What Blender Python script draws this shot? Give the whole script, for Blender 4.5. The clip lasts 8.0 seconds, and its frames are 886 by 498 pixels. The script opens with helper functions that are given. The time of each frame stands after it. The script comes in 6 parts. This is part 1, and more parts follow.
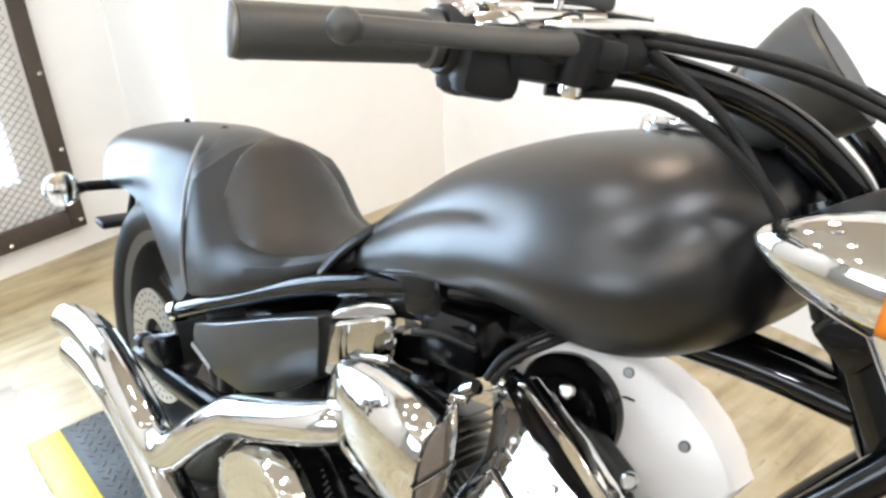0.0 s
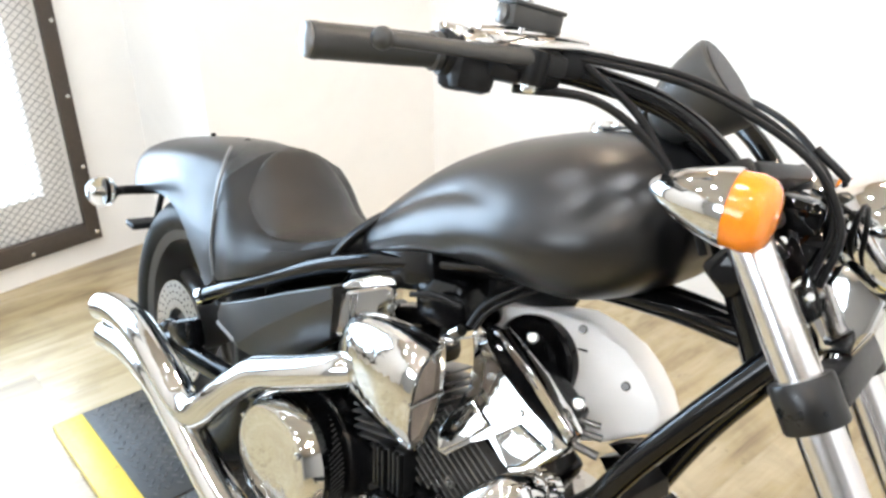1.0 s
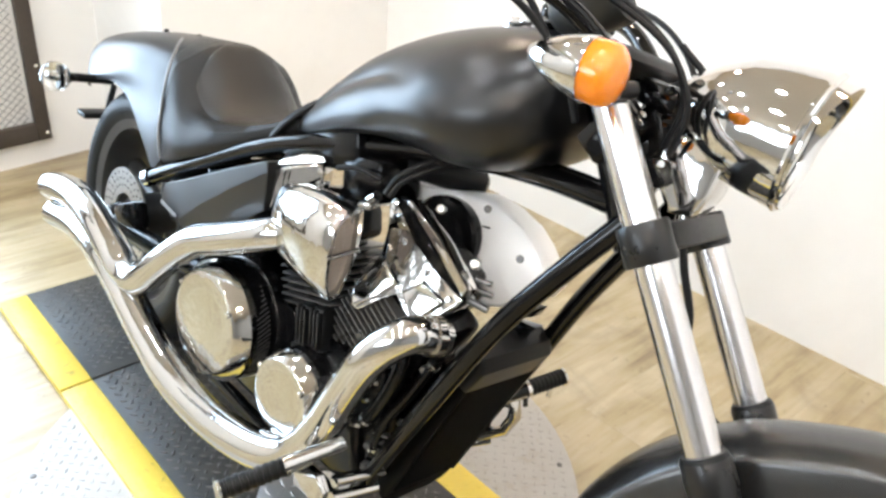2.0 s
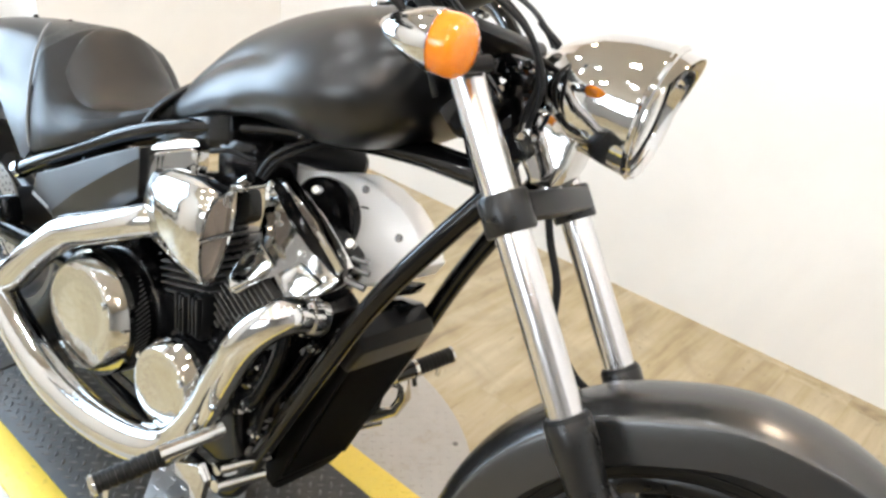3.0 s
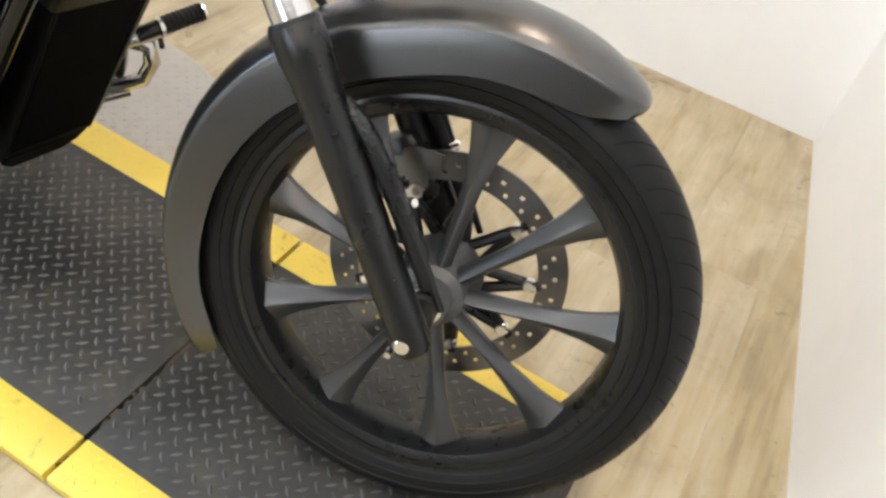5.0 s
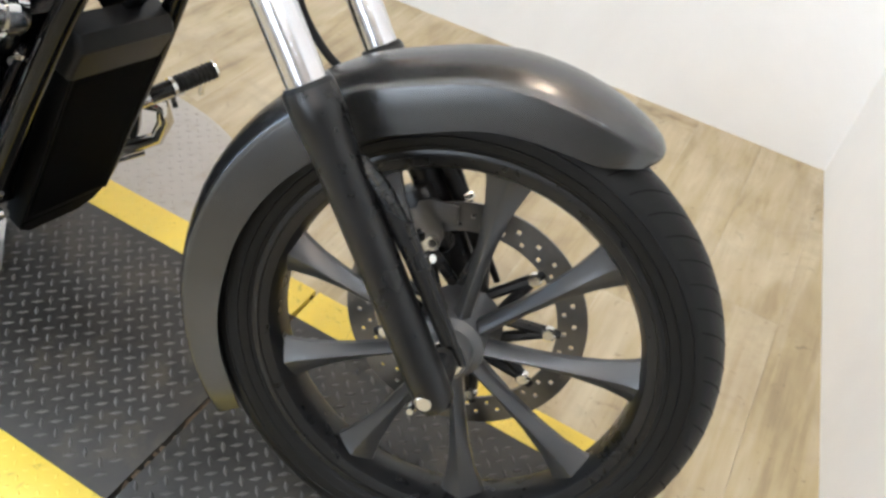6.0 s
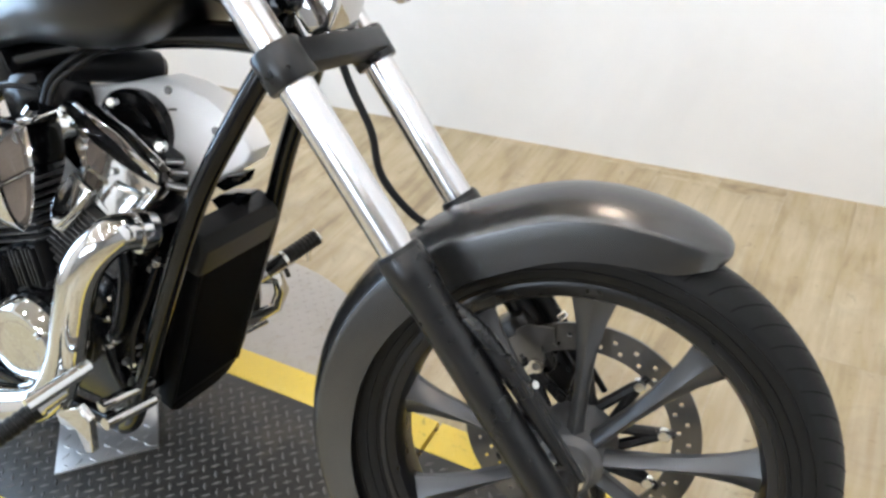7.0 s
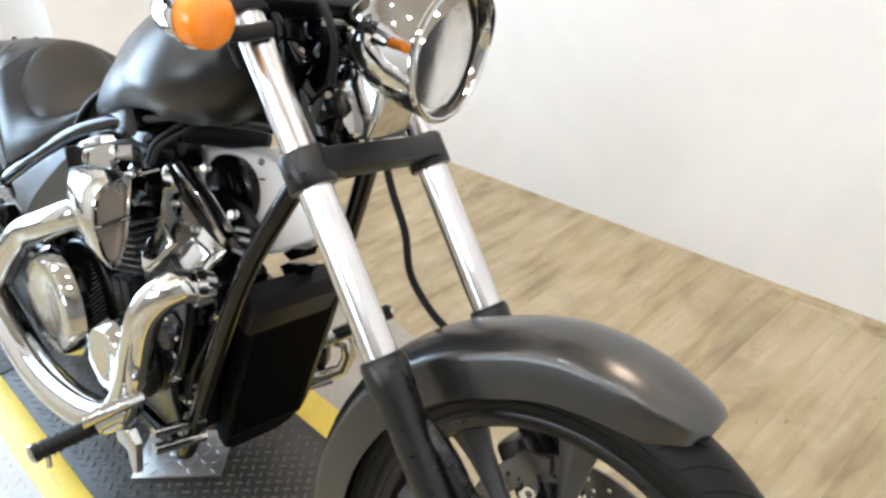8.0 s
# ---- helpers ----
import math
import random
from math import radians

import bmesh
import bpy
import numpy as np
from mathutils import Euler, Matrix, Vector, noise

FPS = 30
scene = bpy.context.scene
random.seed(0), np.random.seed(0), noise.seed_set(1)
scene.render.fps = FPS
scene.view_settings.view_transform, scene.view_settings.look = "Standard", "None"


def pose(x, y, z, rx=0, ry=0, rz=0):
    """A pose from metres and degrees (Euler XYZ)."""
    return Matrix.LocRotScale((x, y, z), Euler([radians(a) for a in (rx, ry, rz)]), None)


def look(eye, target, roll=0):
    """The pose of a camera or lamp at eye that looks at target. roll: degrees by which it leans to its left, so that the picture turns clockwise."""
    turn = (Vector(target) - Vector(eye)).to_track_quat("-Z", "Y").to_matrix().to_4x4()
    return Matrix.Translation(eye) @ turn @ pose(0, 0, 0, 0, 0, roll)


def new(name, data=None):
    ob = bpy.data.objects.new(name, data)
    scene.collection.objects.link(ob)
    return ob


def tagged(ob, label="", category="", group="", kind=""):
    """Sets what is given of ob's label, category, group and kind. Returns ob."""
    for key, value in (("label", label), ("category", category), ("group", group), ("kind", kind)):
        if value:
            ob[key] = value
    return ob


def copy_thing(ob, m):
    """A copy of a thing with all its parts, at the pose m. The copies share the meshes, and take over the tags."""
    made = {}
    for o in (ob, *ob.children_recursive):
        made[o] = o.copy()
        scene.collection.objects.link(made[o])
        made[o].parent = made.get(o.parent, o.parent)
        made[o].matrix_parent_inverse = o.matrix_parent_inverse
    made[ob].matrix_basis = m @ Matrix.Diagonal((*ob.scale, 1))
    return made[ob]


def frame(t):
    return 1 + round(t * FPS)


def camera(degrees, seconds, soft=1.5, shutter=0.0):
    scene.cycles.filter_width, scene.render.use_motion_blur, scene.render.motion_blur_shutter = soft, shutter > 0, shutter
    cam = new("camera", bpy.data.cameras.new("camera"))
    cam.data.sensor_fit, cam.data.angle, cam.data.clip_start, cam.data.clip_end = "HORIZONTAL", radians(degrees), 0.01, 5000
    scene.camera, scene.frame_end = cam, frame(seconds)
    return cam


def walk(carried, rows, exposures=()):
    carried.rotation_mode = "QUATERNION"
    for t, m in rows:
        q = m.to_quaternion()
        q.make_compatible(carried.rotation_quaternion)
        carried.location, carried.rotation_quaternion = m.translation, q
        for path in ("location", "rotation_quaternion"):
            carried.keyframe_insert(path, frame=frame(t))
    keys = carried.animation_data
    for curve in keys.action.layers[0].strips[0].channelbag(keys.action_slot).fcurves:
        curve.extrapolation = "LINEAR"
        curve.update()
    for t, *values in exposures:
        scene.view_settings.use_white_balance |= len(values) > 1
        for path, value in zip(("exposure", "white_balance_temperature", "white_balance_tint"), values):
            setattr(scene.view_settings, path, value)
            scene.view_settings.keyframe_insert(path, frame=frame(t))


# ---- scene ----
# The camera, carried by hand along the right side of the motorcycle
cam = camera(57.9, 8.0, soft=2.8)
PATH = [
    (0, (1.524, -0.434, 1.332), (0.172, 0.676, 0.362), -2.2),
    (0.5, (1.591, -0.478, 1.351), (0.14, 0.57, 0.459), -0.9),
    (1, (1.714, -0.607, 1.368), (0.35, 0.561, 0.488), -0.6),
    (1.2, (1.768, -0.675, 1.381), (0.479, 0.538, 0.45), 0.4),
    (2.3, (1.923, -0.69, 1.312), (0.68, 0.531, 0.332), 5.7),
    (2.5, (1.935, -0.672, 1.311), (0.722, 0.568, 0.316), 5.8),
    (3, (1.959, -0.656, 1.314), (0.86, 0.707, 0.347), 6.3),
    (3.5, (1.997, -0.625, 1.265), (1.067, 0.778, 0.186), 8.6),
    (4, (2.027, -0.597, 1.22), (1.305, 0.788, -0.029), 10.8),
    (4.5, (2.054, -0.577, 1.17), (1.515, 0.773, -0.204), 13.8),
    (4.7, (2.065, -0.578, 1.152), (1.589, 0.741, -0.274), 14.9),
    (5.8, (2.048, -0.57, 1.153), (1.56, 0.778, -0.242), 13.2),
    (6, (2.043, -0.568, 1.167), (1.514, 0.79, -0.203), 11.5),
    (6.5, (2.036, -0.569, 1.191), (1.39, 0.815, -0.1), 7.0),
    (7, (2.082, -0.597, 1.255), (1.221, 0.771, 0.077), -5.4),
    (7.5, (2.182, -0.515, 1.288), (1.127, 0.765, 0.17), -4.2),
    (8, (2.271, -0.414, 1.322), (0.985, 0.707, 0.279), -4.8),
]
walk(cam, [(t, look(eye, target, roll)) for t, eye, target, roll in PATH], [(0.0, 0.17, 6300, 10), (1.2, 0.17, 6300, 10), (2.3, 0.08, 6450, 10), (3.0, 0.06, 6450, 10), (4.5, 0.0, 6400, 10), (7.0, -0.05, 5950, 10), (8.0, -0.1, 6250, 10)])

# ---- light ----
world = bpy.data.worlds.new("world")
scene.world = world
world.use_nodes = True
wn = world.node_tree.nodes
sky = wn.new("ShaderNodeTexSky")
sky.sky_type, sky.sun_disc, sky.sun_elevation, sky.sun_rotation = "NISHITA", False, radians(35), radians(120)
world.node_tree.links.new(sky.outputs[0], wn["Background"].inputs[0])
wn["Background"].inputs[1].default_value = 0.1


def area_lamp(name, m, watts, sx, sy, colour, shape="RECTANGLE"):
    data = bpy.data.lights.new(name, "AREA")
    data.energy, data.shape, data.size, data.size_y, data.color = watts, shape, sx, sy, colour
    ob = new(name, data)
    ob.matrix_world = m
    return ob


# daylight in the openings of the screened window and of the window across the room, and the ceiling lamps
area_lamp("window_light", pose(-1.10, -0.72, 1.10, 0, -90, -7.6), 44, 1.6, 1.25, (0.50, 0.74, 1.0))
area_lamp("window_light", pose(0.9, -4.02, 1.98, -90, 0, 0), 120, 2.4, 1.3, (0.82, 0.92, 1.0))
LAMPS = [(-0.4, -2.9), (1.1, -2.9), (2.6, -2.9), (0.35, -2.2), (1.85, -2.2), (3.4, -2.2), (-0.4, -1.5), (1.1, -1.5), (0.35, -0.85), (1.85, -0.85), (3.4, -0.85), (-0.4, -0.15), (1.1, -0.2), (2.2, -0.15)]
WARM_LAMPS = [(-0.1, 0.95, 17), (1.75, 1.05, 19), (2.65, -1.85, 24)]
for lx, ly in LAMPS:
    area_lamp("ceiling_light", pose(lx, ly, 2.78), 9.0, 0.11, 0.13, (0.95, 0.975, 1.0), "DISK")
for lx, ly, watts in WARM_LAMPS:
    area_lamp("ceiling_light", pose(lx, ly, 2.78), watts, 0.16, 0.16, (1.0, 0.80, 0.61), "DISK")


# ---- materials ----
def material(name, base, rough=0.5, metal=0.0, vary=0.0, scale=40.0, bump=0.0, bump_scale=300.0, tint=None, coat=0.0, spec=0.5, rough_vary=0.0):
    """A principled surface whose colour and gloss change at two scales, with fine relief."""
    m = bpy.data.materials.new(name)
    m.use_nodes = True
    nt = m.node_tree
    b = nt.nodes["Principled BSDF"]
    b.inputs["Base Color"].default_value = (*base, 1)
    b.inputs["Roughness"].default_value = rough
    b.inputs["Metallic"].default_value = metal
    b.inputs["Coat Weight"].default_value = coat
    b.inputs["Coat Roughness"].default_value = 0.05
    b.inputs["Specular IOR Level"].default_value = spec
    co = nt.nodes.new("ShaderNodeTexCoord")
    if vary or rough_vary:
        n1, n2 = nt.nodes.new("ShaderNodeTexNoise"), nt.nodes.new("ShaderNodeTexNoise")
        n1.inputs["Scale"].default_value, n2.inputs["Scale"].default_value = scale / 8, scale
        n1.inputs["Detail"].default_value = n2.inputs["Detail"].default_value = 4
        add = nt.nodes.new("ShaderNodeMath")
        add.operation = "ADD"
        for n, k in ((n1, 0), (n2, 1)):
            nt.links.new(co.outputs["Object"], n.inputs["Vector"])
            nt.links.new(n.outputs["Fac"], add.inputs[k])
        half = nt.nodes.new("ShaderNodeMath")
        half.operation, half.inputs[1].default_value = "MULTIPLY", 0.5
        nt.links.new(add.outputs[0], half.inputs[0])
        if vary:
            ramp = nt.nodes.new("ShaderNodeMix")
            ramp.data_type = "RGBA"
            ramp.inputs["A"].default_value = (*[c * (1 - vary) for c in base], 1)
            ramp.inputs["B"].default_value = (*(tint or [min(1, c * (1 + vary)) for c in base]), 1)
            nt.links.new(half.outputs[0], ramp.inputs["Factor"])
            nt.links.new(ramp.outputs["Result"], b.inputs["Base Color"])
        if rough_vary:
            mr = nt.nodes.new("ShaderNodeMapRange")
            mr.inputs["From Min"].default_value, mr.inputs["From Max"].default_value = 0.3, 0.7
            mr.inputs["To Min"].default_value, mr.inputs["To Max"].default_value = max(0, rough - rough_vary), rough + rough_vary
            nt.links.new(half.outputs[0], mr.inputs["Value"])
            nt.links.new(mr.outputs[0], b.inputs["Roughness"])
    if bump:
        n3, bp = nt.nodes.new("ShaderNodeTexNoise"), nt.nodes.new("ShaderNodeBump")
        n3.inputs["Scale"].default_value, bp.inputs["Strength"].default_value, bp.inputs["Distance"].default_value = bump_scale, bump, 0.001
        nt.links.new(co.outputs["Object"], n3.inputs["Vector"])
        nt.links.new(n3.outputs["Fac"], bp.inputs["Height"])
        nt.links.new(bp.outputs["Normal"], b.inputs["Normal"])
    return m


MATTE = material("matte_grey_black_paint", (0.0035, 0.0035, 0.004), 0.325, vary=0.06, scale=30, bump=0.03, bump_scale=900, rough_vary=0.008, spec=0.60)
FENDER = material("matte_charcoal_paint", (0.011, 0.0108, 0.0105), 0.26, vary=0.06, scale=30, bump=0.03, bump_scale=900, rough_vary=0.008, spec=1.0)
GLOSS = material("gloss_black_paint", (0.002, 0.002, 0.0022), 0.05, vary=0.2, scale=20, rough_vary=0.02, spec=0.34)
CHROME = material("chrome", (0.60, 0.60, 0.595), 0.05, 1.0, rough_vary=0.025, scale=25, bump=0.36, bump_scale=50)
HAMMERED = material("hand_polished_chrome", (0.62, 0.62, 0.61), 0.06, 1.0, rough_vary=0.03, scale=25, bump=0.85, bump_scale=42)
CHROME_SOFT = material("polished_tube_steel", (0.68, 0.67, 0.68), 0.20, 1.0, rough_vary=0.008, scale=60)
ENGINE = material("black_engine_enamel", (0.003, 0.003, 0.0033), 0.17, vary=0.3, scale=60, bump=0.1, bump_scale=500, rough_vary=0.08, spec=0.26)
FIN = material("machined_fin_edge", (0.085, 0.083, 0.080), 0.32, 0.4, vary=0.3, scale=80, rough_vary=0.1)
VINYL = material("seat_vinyl", (0.008, 0.0078, 0.0075), 0.36, vary=0.15, scale=80, bump=0.35, bump_scale=1400, rough_vary=0.05, spec=0.3)
# the brown in this base colour imitates the warm sheen on the pad
PAD = material("seat_pad_vinyl", (0.0115, 0.0092, 0.0070), 0.34, vary=0.15, scale=80, bump=0.35, bump_scale=1400, rough_vary=0.05, spec=0.46)
RUBBER = material("tyre_rubber", (0.0055, 0.0054, 0.0052), 0.48, vary=0.25, scale=50, bump=0.3, bump_scale=700, rough_vary=0.06, spec=0.22)
BLACK_PLASTIC = material("black_plastic", (0.007, 0.007, 0.0075), 0.40, vary=0.2, scale=90, bump=0.2, bump_scale=900, spec=0.22)
WHEEL_PAINT = material("satin_black_wheel_paint", (0.028, 0.028, 0.0285), 0.30, vary=0.10, scale=60, rough_vary=0.008, spec=0.70)
LEG_PAINT = material("black_fork_paint", (0.006, 0.006, 0.0062), 0.30, vary=0.2, scale=60, rough_vary=0.06, spec=0.42)
STEEL = material("brushed_disc_steel", (0.17, 0.165, 0.158), 0.36, 1.0, vary=0.2, scale=120, rough_vary=0.1)
DISC_BRIGHT = material("bright_disc_steel", (0.55, 0.54, 0.52), 0.34, 1.0, vary=0.15, scale=120, rough_vary=0.02)
BOLT = material("bright_bolt_steel", (0.72, 0.72, 0.70), 0.22, 1.0, vary=0.1, scale=120)
# white base that holds the bright reflection of a polished surface
REFLECTED_WHITE = material("reflected_white", (0.95, 0.95, 0.94), 0.40, 0.1, vary=0.08, scale=30, rough_vary=0.08)
EMBLEM = material("grey_emblem", (0.45, 0.46, 0.48), 0.35, 0.3)
AMBER = material("amber_lens", (0.90, 0.20, 0.006), 0.12, coat=0.5, vary=0.2, scale=150, tint=(0.94, 0.31, 0.010), bump=0.3, bump_scale=260)
RED_LENS = material("red_orange_lens", (0.75, 0.05, 0.008), 0.15, coat=0.5, vary=0.2, scale=150)
WALL = material("white_wall_paint", (0.86, 0.85, 0.83), 0.7, vary=0.03, scale=12, bump=0.15, bump_scale=220)
CEILING = material("ceiling_boards", (0.54, 0.45, 0.35), 0.8, vary=0.05, scale=10)
WHITE_TRIM = material("white_lamp_trim", (0.75, 0.75, 0.74), 0.4, vary=0.05, scale=40)
FRAME_WOOD = material("dark_stained_timber", (0.055, 0.043, 0.034), 0.55, vary=0.5, scale=60, bump=0.4, bump_scale=120)
MESH_STEEL = material("grey_mesh_steel", (0.26, 0.26, 0.26), 0.45, 0.2, vary=0.2, scale=60)
YELLOW = material("yellow_floor_paint", (0.70, 0.56, 0.11), 0.38, vary=0.10, scale=40, tint=(0.80, 0.58, 0.06), bump=0.2, bump_scale=400, rough_vary=0.08)
TREAD = material("black_tread_plate", (0.009, 0.0088, 0.0084), 0.45, vary=0.45, scale=50, tint=(0.044, 0.041, 0.035), bump=0.25, bump_scale=500, rough_vary=0.14, spec=0.42)
PALE_PLATE = material("white_tread_plate", (0.365, 0.352, 0.33), 0.45, vary=0.10, scale=24, tint=(0.46, 0.446, 0.423), bump=0.2, bump_scale=300, rough_vary=0.1)
TREAD_LUG = material("worn_tread_lug", (0.055, 0.053, 0.049), 0.38, 0.0, vary=0.5, scale=40, tint=(0.14, 0.134, 0.123), rough_vary=0.1)
ALU_TREAD = material("bare_tread_alloy", (0.55, 0.55, 0.55), 0.35, 0.8, vary=0.15, scale=60)
MESH_BLACK = material("dull_black_radiator", (0.0025, 0.0025, 0.0025), 0.55, vary=0.3, scale=90, bump=0.2, bump_scale=800, spec=0.09)
# walls out of view, greyed so that the motorcycle reflects less brightness
FAR_WALL = material("dimmed_far_wall", (0.36, 0.355, 0.35), 0.7, vary=0.08, scale=6)
SEAM = material("wood_seam", (0.34, 0.26, 0.16), 0.8, vary=0.3, scale=60)
GAP_DIRT = material("dark_joint_dirt", (0.085, 0.055, 0.030), 0.9, vary=0.5, scale=120)


def stain(m, colour, scale, low, high, most):
    """Scattered marks with a shape of their own over a material's colour."""
    nt = m.node_tree
    b = nt.nodes["Principled BSDF"]
    link = b.inputs["Base Color"].links[0]
    source = link.from_socket
    nt.links.remove(link)
    co, n, mr, mix = nt.nodes.new("ShaderNodeNewGeometry"), nt.nodes.new("ShaderNodeTexNoise"), nt.nodes.new("ShaderNodeMapRange"), nt.nodes.new("ShaderNodeMix")
    n.inputs["Scale"].default_value, n.inputs["Detail"].default_value, n.inputs["Roughness"].default_value, n.inputs["Distortion"].default_value = scale, 6, 0.65, 0.8
    mr.inputs["From Min"].default_value, mr.inputs["From Max"].default_value, mr.inputs["To Max"].default_value = low, high, most
    mix.data_type = "RGBA"
    mix.inputs["B"].default_value = (*colour, 1)
    nt.links.new(co.outputs["Position"], n.inputs["Vector"])
    nt.links.new(n.outputs["Fac"], mr.inputs["Value"])
    nt.links.new(mr.outputs[0], mix.inputs["Factor"])
    nt.links.new(source, mix.inputs["A"])
    nt.links.new(mix.outputs["Result"], b.inputs["Base Color"])


stain(YELLOW, (0.10, 0.085, 0.03), 26, 0.60, 0.72, 0.75)
stain(PALE_PLATE, (0.30, 0.25, 0.18), 20, 0.54, 0.74, 0.6)
stain(TREAD, (0.075, 0.062, 0.042), 9, 0.52, 0.72, 0.6)
stain(WALL, (0.74, 0.73, 0.72), 1.3, 0.42, 0.72, 0.5)


def glass_material(name, colour, rough):
    m = bpy.data.materials.new(name)
    m.use_nodes = True
    b = m.node_tree.nodes["Principled BSDF"]
    b.inputs["Base Color"].default_value = (*colour, 1)
    b.inputs["Roughness"].default_value = rough
    b.inputs["Transmission Weight"].default_value = 1.0
    b.inputs["IOR"].default_value = 1.45
    return m


GLASS = glass_material("clear_lens_glass", (1, 1, 1), 0.02)
CLEAR_LENS = glass_material("clear_signal_glass", (0.93, 0.92, 0.90), 0.16)
REFLECTOR = material("lamp_reflector", (0.72, 0.72, 0.71), 0.14, 1.0, vary=0.1, scale=90, bump=0.25, bump_scale=160)


def plank_material():
    """Pale vinyl wood: long streaks, blotches and a shade of its own for each plank."""
    m = bpy.data.materials.new("pale_wood_plank")
    m.use_nodes = True
    nt = m.node_tree
    b = nt.nodes["Principled BSDF"]
    co, info = nt.nodes.new("ShaderNodeTexCoord"), nt.nodes.new("ShaderNodeObjectInfo")
    shift = nt.nodes.new("ShaderNodeVectorMath")
    shift.operation = "MULTIPLY_ADD"
    far = nt.nodes.new("ShaderNodeCombineXYZ")
    for k in range(3):
        nt.links.new(info.outputs["Random"], far.inputs[k])
    shift.inputs[1].default_value = (37, 53, 11)
    nt.links.new(far.outputs[0], shift.inputs[0])
    nt.links.new(co.outputs["Object"], shift.inputs[2])
    mixes = None
    ramp = nt.nodes.new("ShaderNodeValToRGB")
    ramp.color_ramp.elements[0].position, ramp.color_ramp.elements[0].color = 0.26, (0.17, 0.122, 0.066, 1)
    ramp.color_ramp.elements[1].position, ramp.color_ramp.elements[1].color = 0.68, (0.48, 0.42, 0.285, 1)
    for at, colour in ((0.38, (0.285, 0.222, 0.126, 1)), (0.47, (0.375, 0.305, 0.170, 1)), (0.56, (0.415, 0.345, 0.222, 1))):
        ramp.color_ramp.elements.new(at).color = colour
    total = None
    for (sx, sy), weight, detail in (((26, 2.6), 0.50, 6), ((7, 2.2), 0.60, 5), ((95, 5), 0.17, 3)):
        mp, n, mul = nt.nodes.new("ShaderNodeMapping"), nt.nodes.new("ShaderNodeTexNoise"), nt.nodes.new("ShaderNodeMath")
        mp.inputs["Scale"].default_value = (sx, sy, 1)
        n.inputs["Scale"].default_value, n.inputs["Detail"].default_value, n.inputs["Distortion"].default_value = 1.0, detail, 0.6
        mul.operation, mul.inputs[1].default_value = "MULTIPLY", weight
        nt.links.new(shift.outputs[0], mp.inputs["Vector"])
        nt.links.new(mp.outputs[0], n.inputs["Vector"])
        nt.links.new(n.outputs["Fac"], mul.inputs[0])
        if total:
            add = nt.nodes.new("ShaderNodeMath")
            nt.links.new(total.outputs[0], add.inputs[0])
            nt.links.new(mul.outputs[0], add.inputs[1])
            total = add
        else:
            total = mul
    rnd = nt.nodes.new("ShaderNodeMath")
    rnd.operation, rnd.inputs[1].default_value, rnd.inputs[2].default_value = "MULTIPLY_ADD", 0.10, -0.180
    nt.links.new(info.outputs["Random"], rnd.inputs[0])
    add = nt.nodes.new("ShaderNodeMath")
    nt.links.new(total.outputs[0], add.inputs[0])
    nt.links.new(rnd.outputs[0], add.inputs[1])
    nt.links.new(add.outputs[0], ramp.inputs[0])
    # small dark knots, drawn out along the grain
    mp, vor, near, knot = nt.nodes.new("ShaderNodeMapping"), nt.nodes.new("ShaderNodeTexVoronoi"), nt.nodes.new("ShaderNodeMapRange"), nt.nodes.new("ShaderNodeMix")
    mp.inputs["Scale"].default_value = (9, 5.5, 1)
    near.inputs["From Min"].default_value, near.inputs["From Max"].default_value, near.inputs["To Min"].default_value, near.inputs["To Max"].default_value = 0.025, 0.085, 0.7, 0.0
    knot.data_type = "RGBA"
    knot.inputs["B"].default_value = (0.10, 0.062, 0.030, 1)
    nt.links.new(shift.outputs[0], mp.inputs["Vector"])
    nt.links.new(mp.outputs[0], vor.inputs["Vector"])
    nt.links.new(vor.outputs["Distance"], near.inputs["Value"])
    nt.links.new(near.outputs[0], knot.inputs["Factor"])
    nt.links.new(ramp.outputs[0], knot.inputs["A"])
    nt.links.new(knot.outputs["Result"], b.inputs["Base Color"])
    b.inputs["Roughness"].default_value = 0.31
    b.inputs["Specular IOR Level"].default_value = 0.8
    bp = nt.nodes.new("ShaderNodeBump")
    bp.inputs["Strength"].default_value, bp.inputs["Distance"].default_value = 0.15, 0.001
    nt.links.new(add.outputs[0], bp.inputs["Height"])
    nt.links.new(bp.outputs[0], b.inputs["Normal"])
    return m


PLANK = plank_material()
stain(PLANK, (0.19, 0.14, 0.09), 5.0, 0.48, 0.72, 0.42)
stain(PLANK, (0.10, 0.07, 0.04), 30, 0.63, 0.71, 0.55)


# ---- shapes ----
def V(*a):
    return Vector(a)


def part(name, bm, mat, parent=None, label="", m=None, angle=38, bevel=0.0):
    """Links a bmesh as one mesh object under a thing, or at top level."""
    if m is not None:
        bm.transform(m)
    bmesh.ops.recalc_face_normals(bm, faces=bm.faces)
    me = bpy.data.meshes.new(name)
    bm.to_mesh(me)
    bm.free()
    for p in me.polygons:
        p.use_smooth = True
    me.set_sharp_from_angle(angle=radians(angle))
    for one in mat if isinstance(mat, (list, tuple)) else [mat]:
        me.materials.append(one)
    ob = new(name, me)
    if parent:
        ob.parent = parent
    if label:
        ob["label"] = label
    if bevel:
        bv = ob.modifiers.new("bevel", "BEVEL")
        bv.width, bv.segments, bv.limit_method, bv.angle_limit = bevel, 2, "ANGLE", radians(40)
    return ob


def thing(name, label, category, group="", kind="", m=None):
    ob = new(name)
    ob.empty_display_size = 0.1
    if m is not None:
        ob.matrix_world = m
    return tagged(ob, label, category, group, kind)


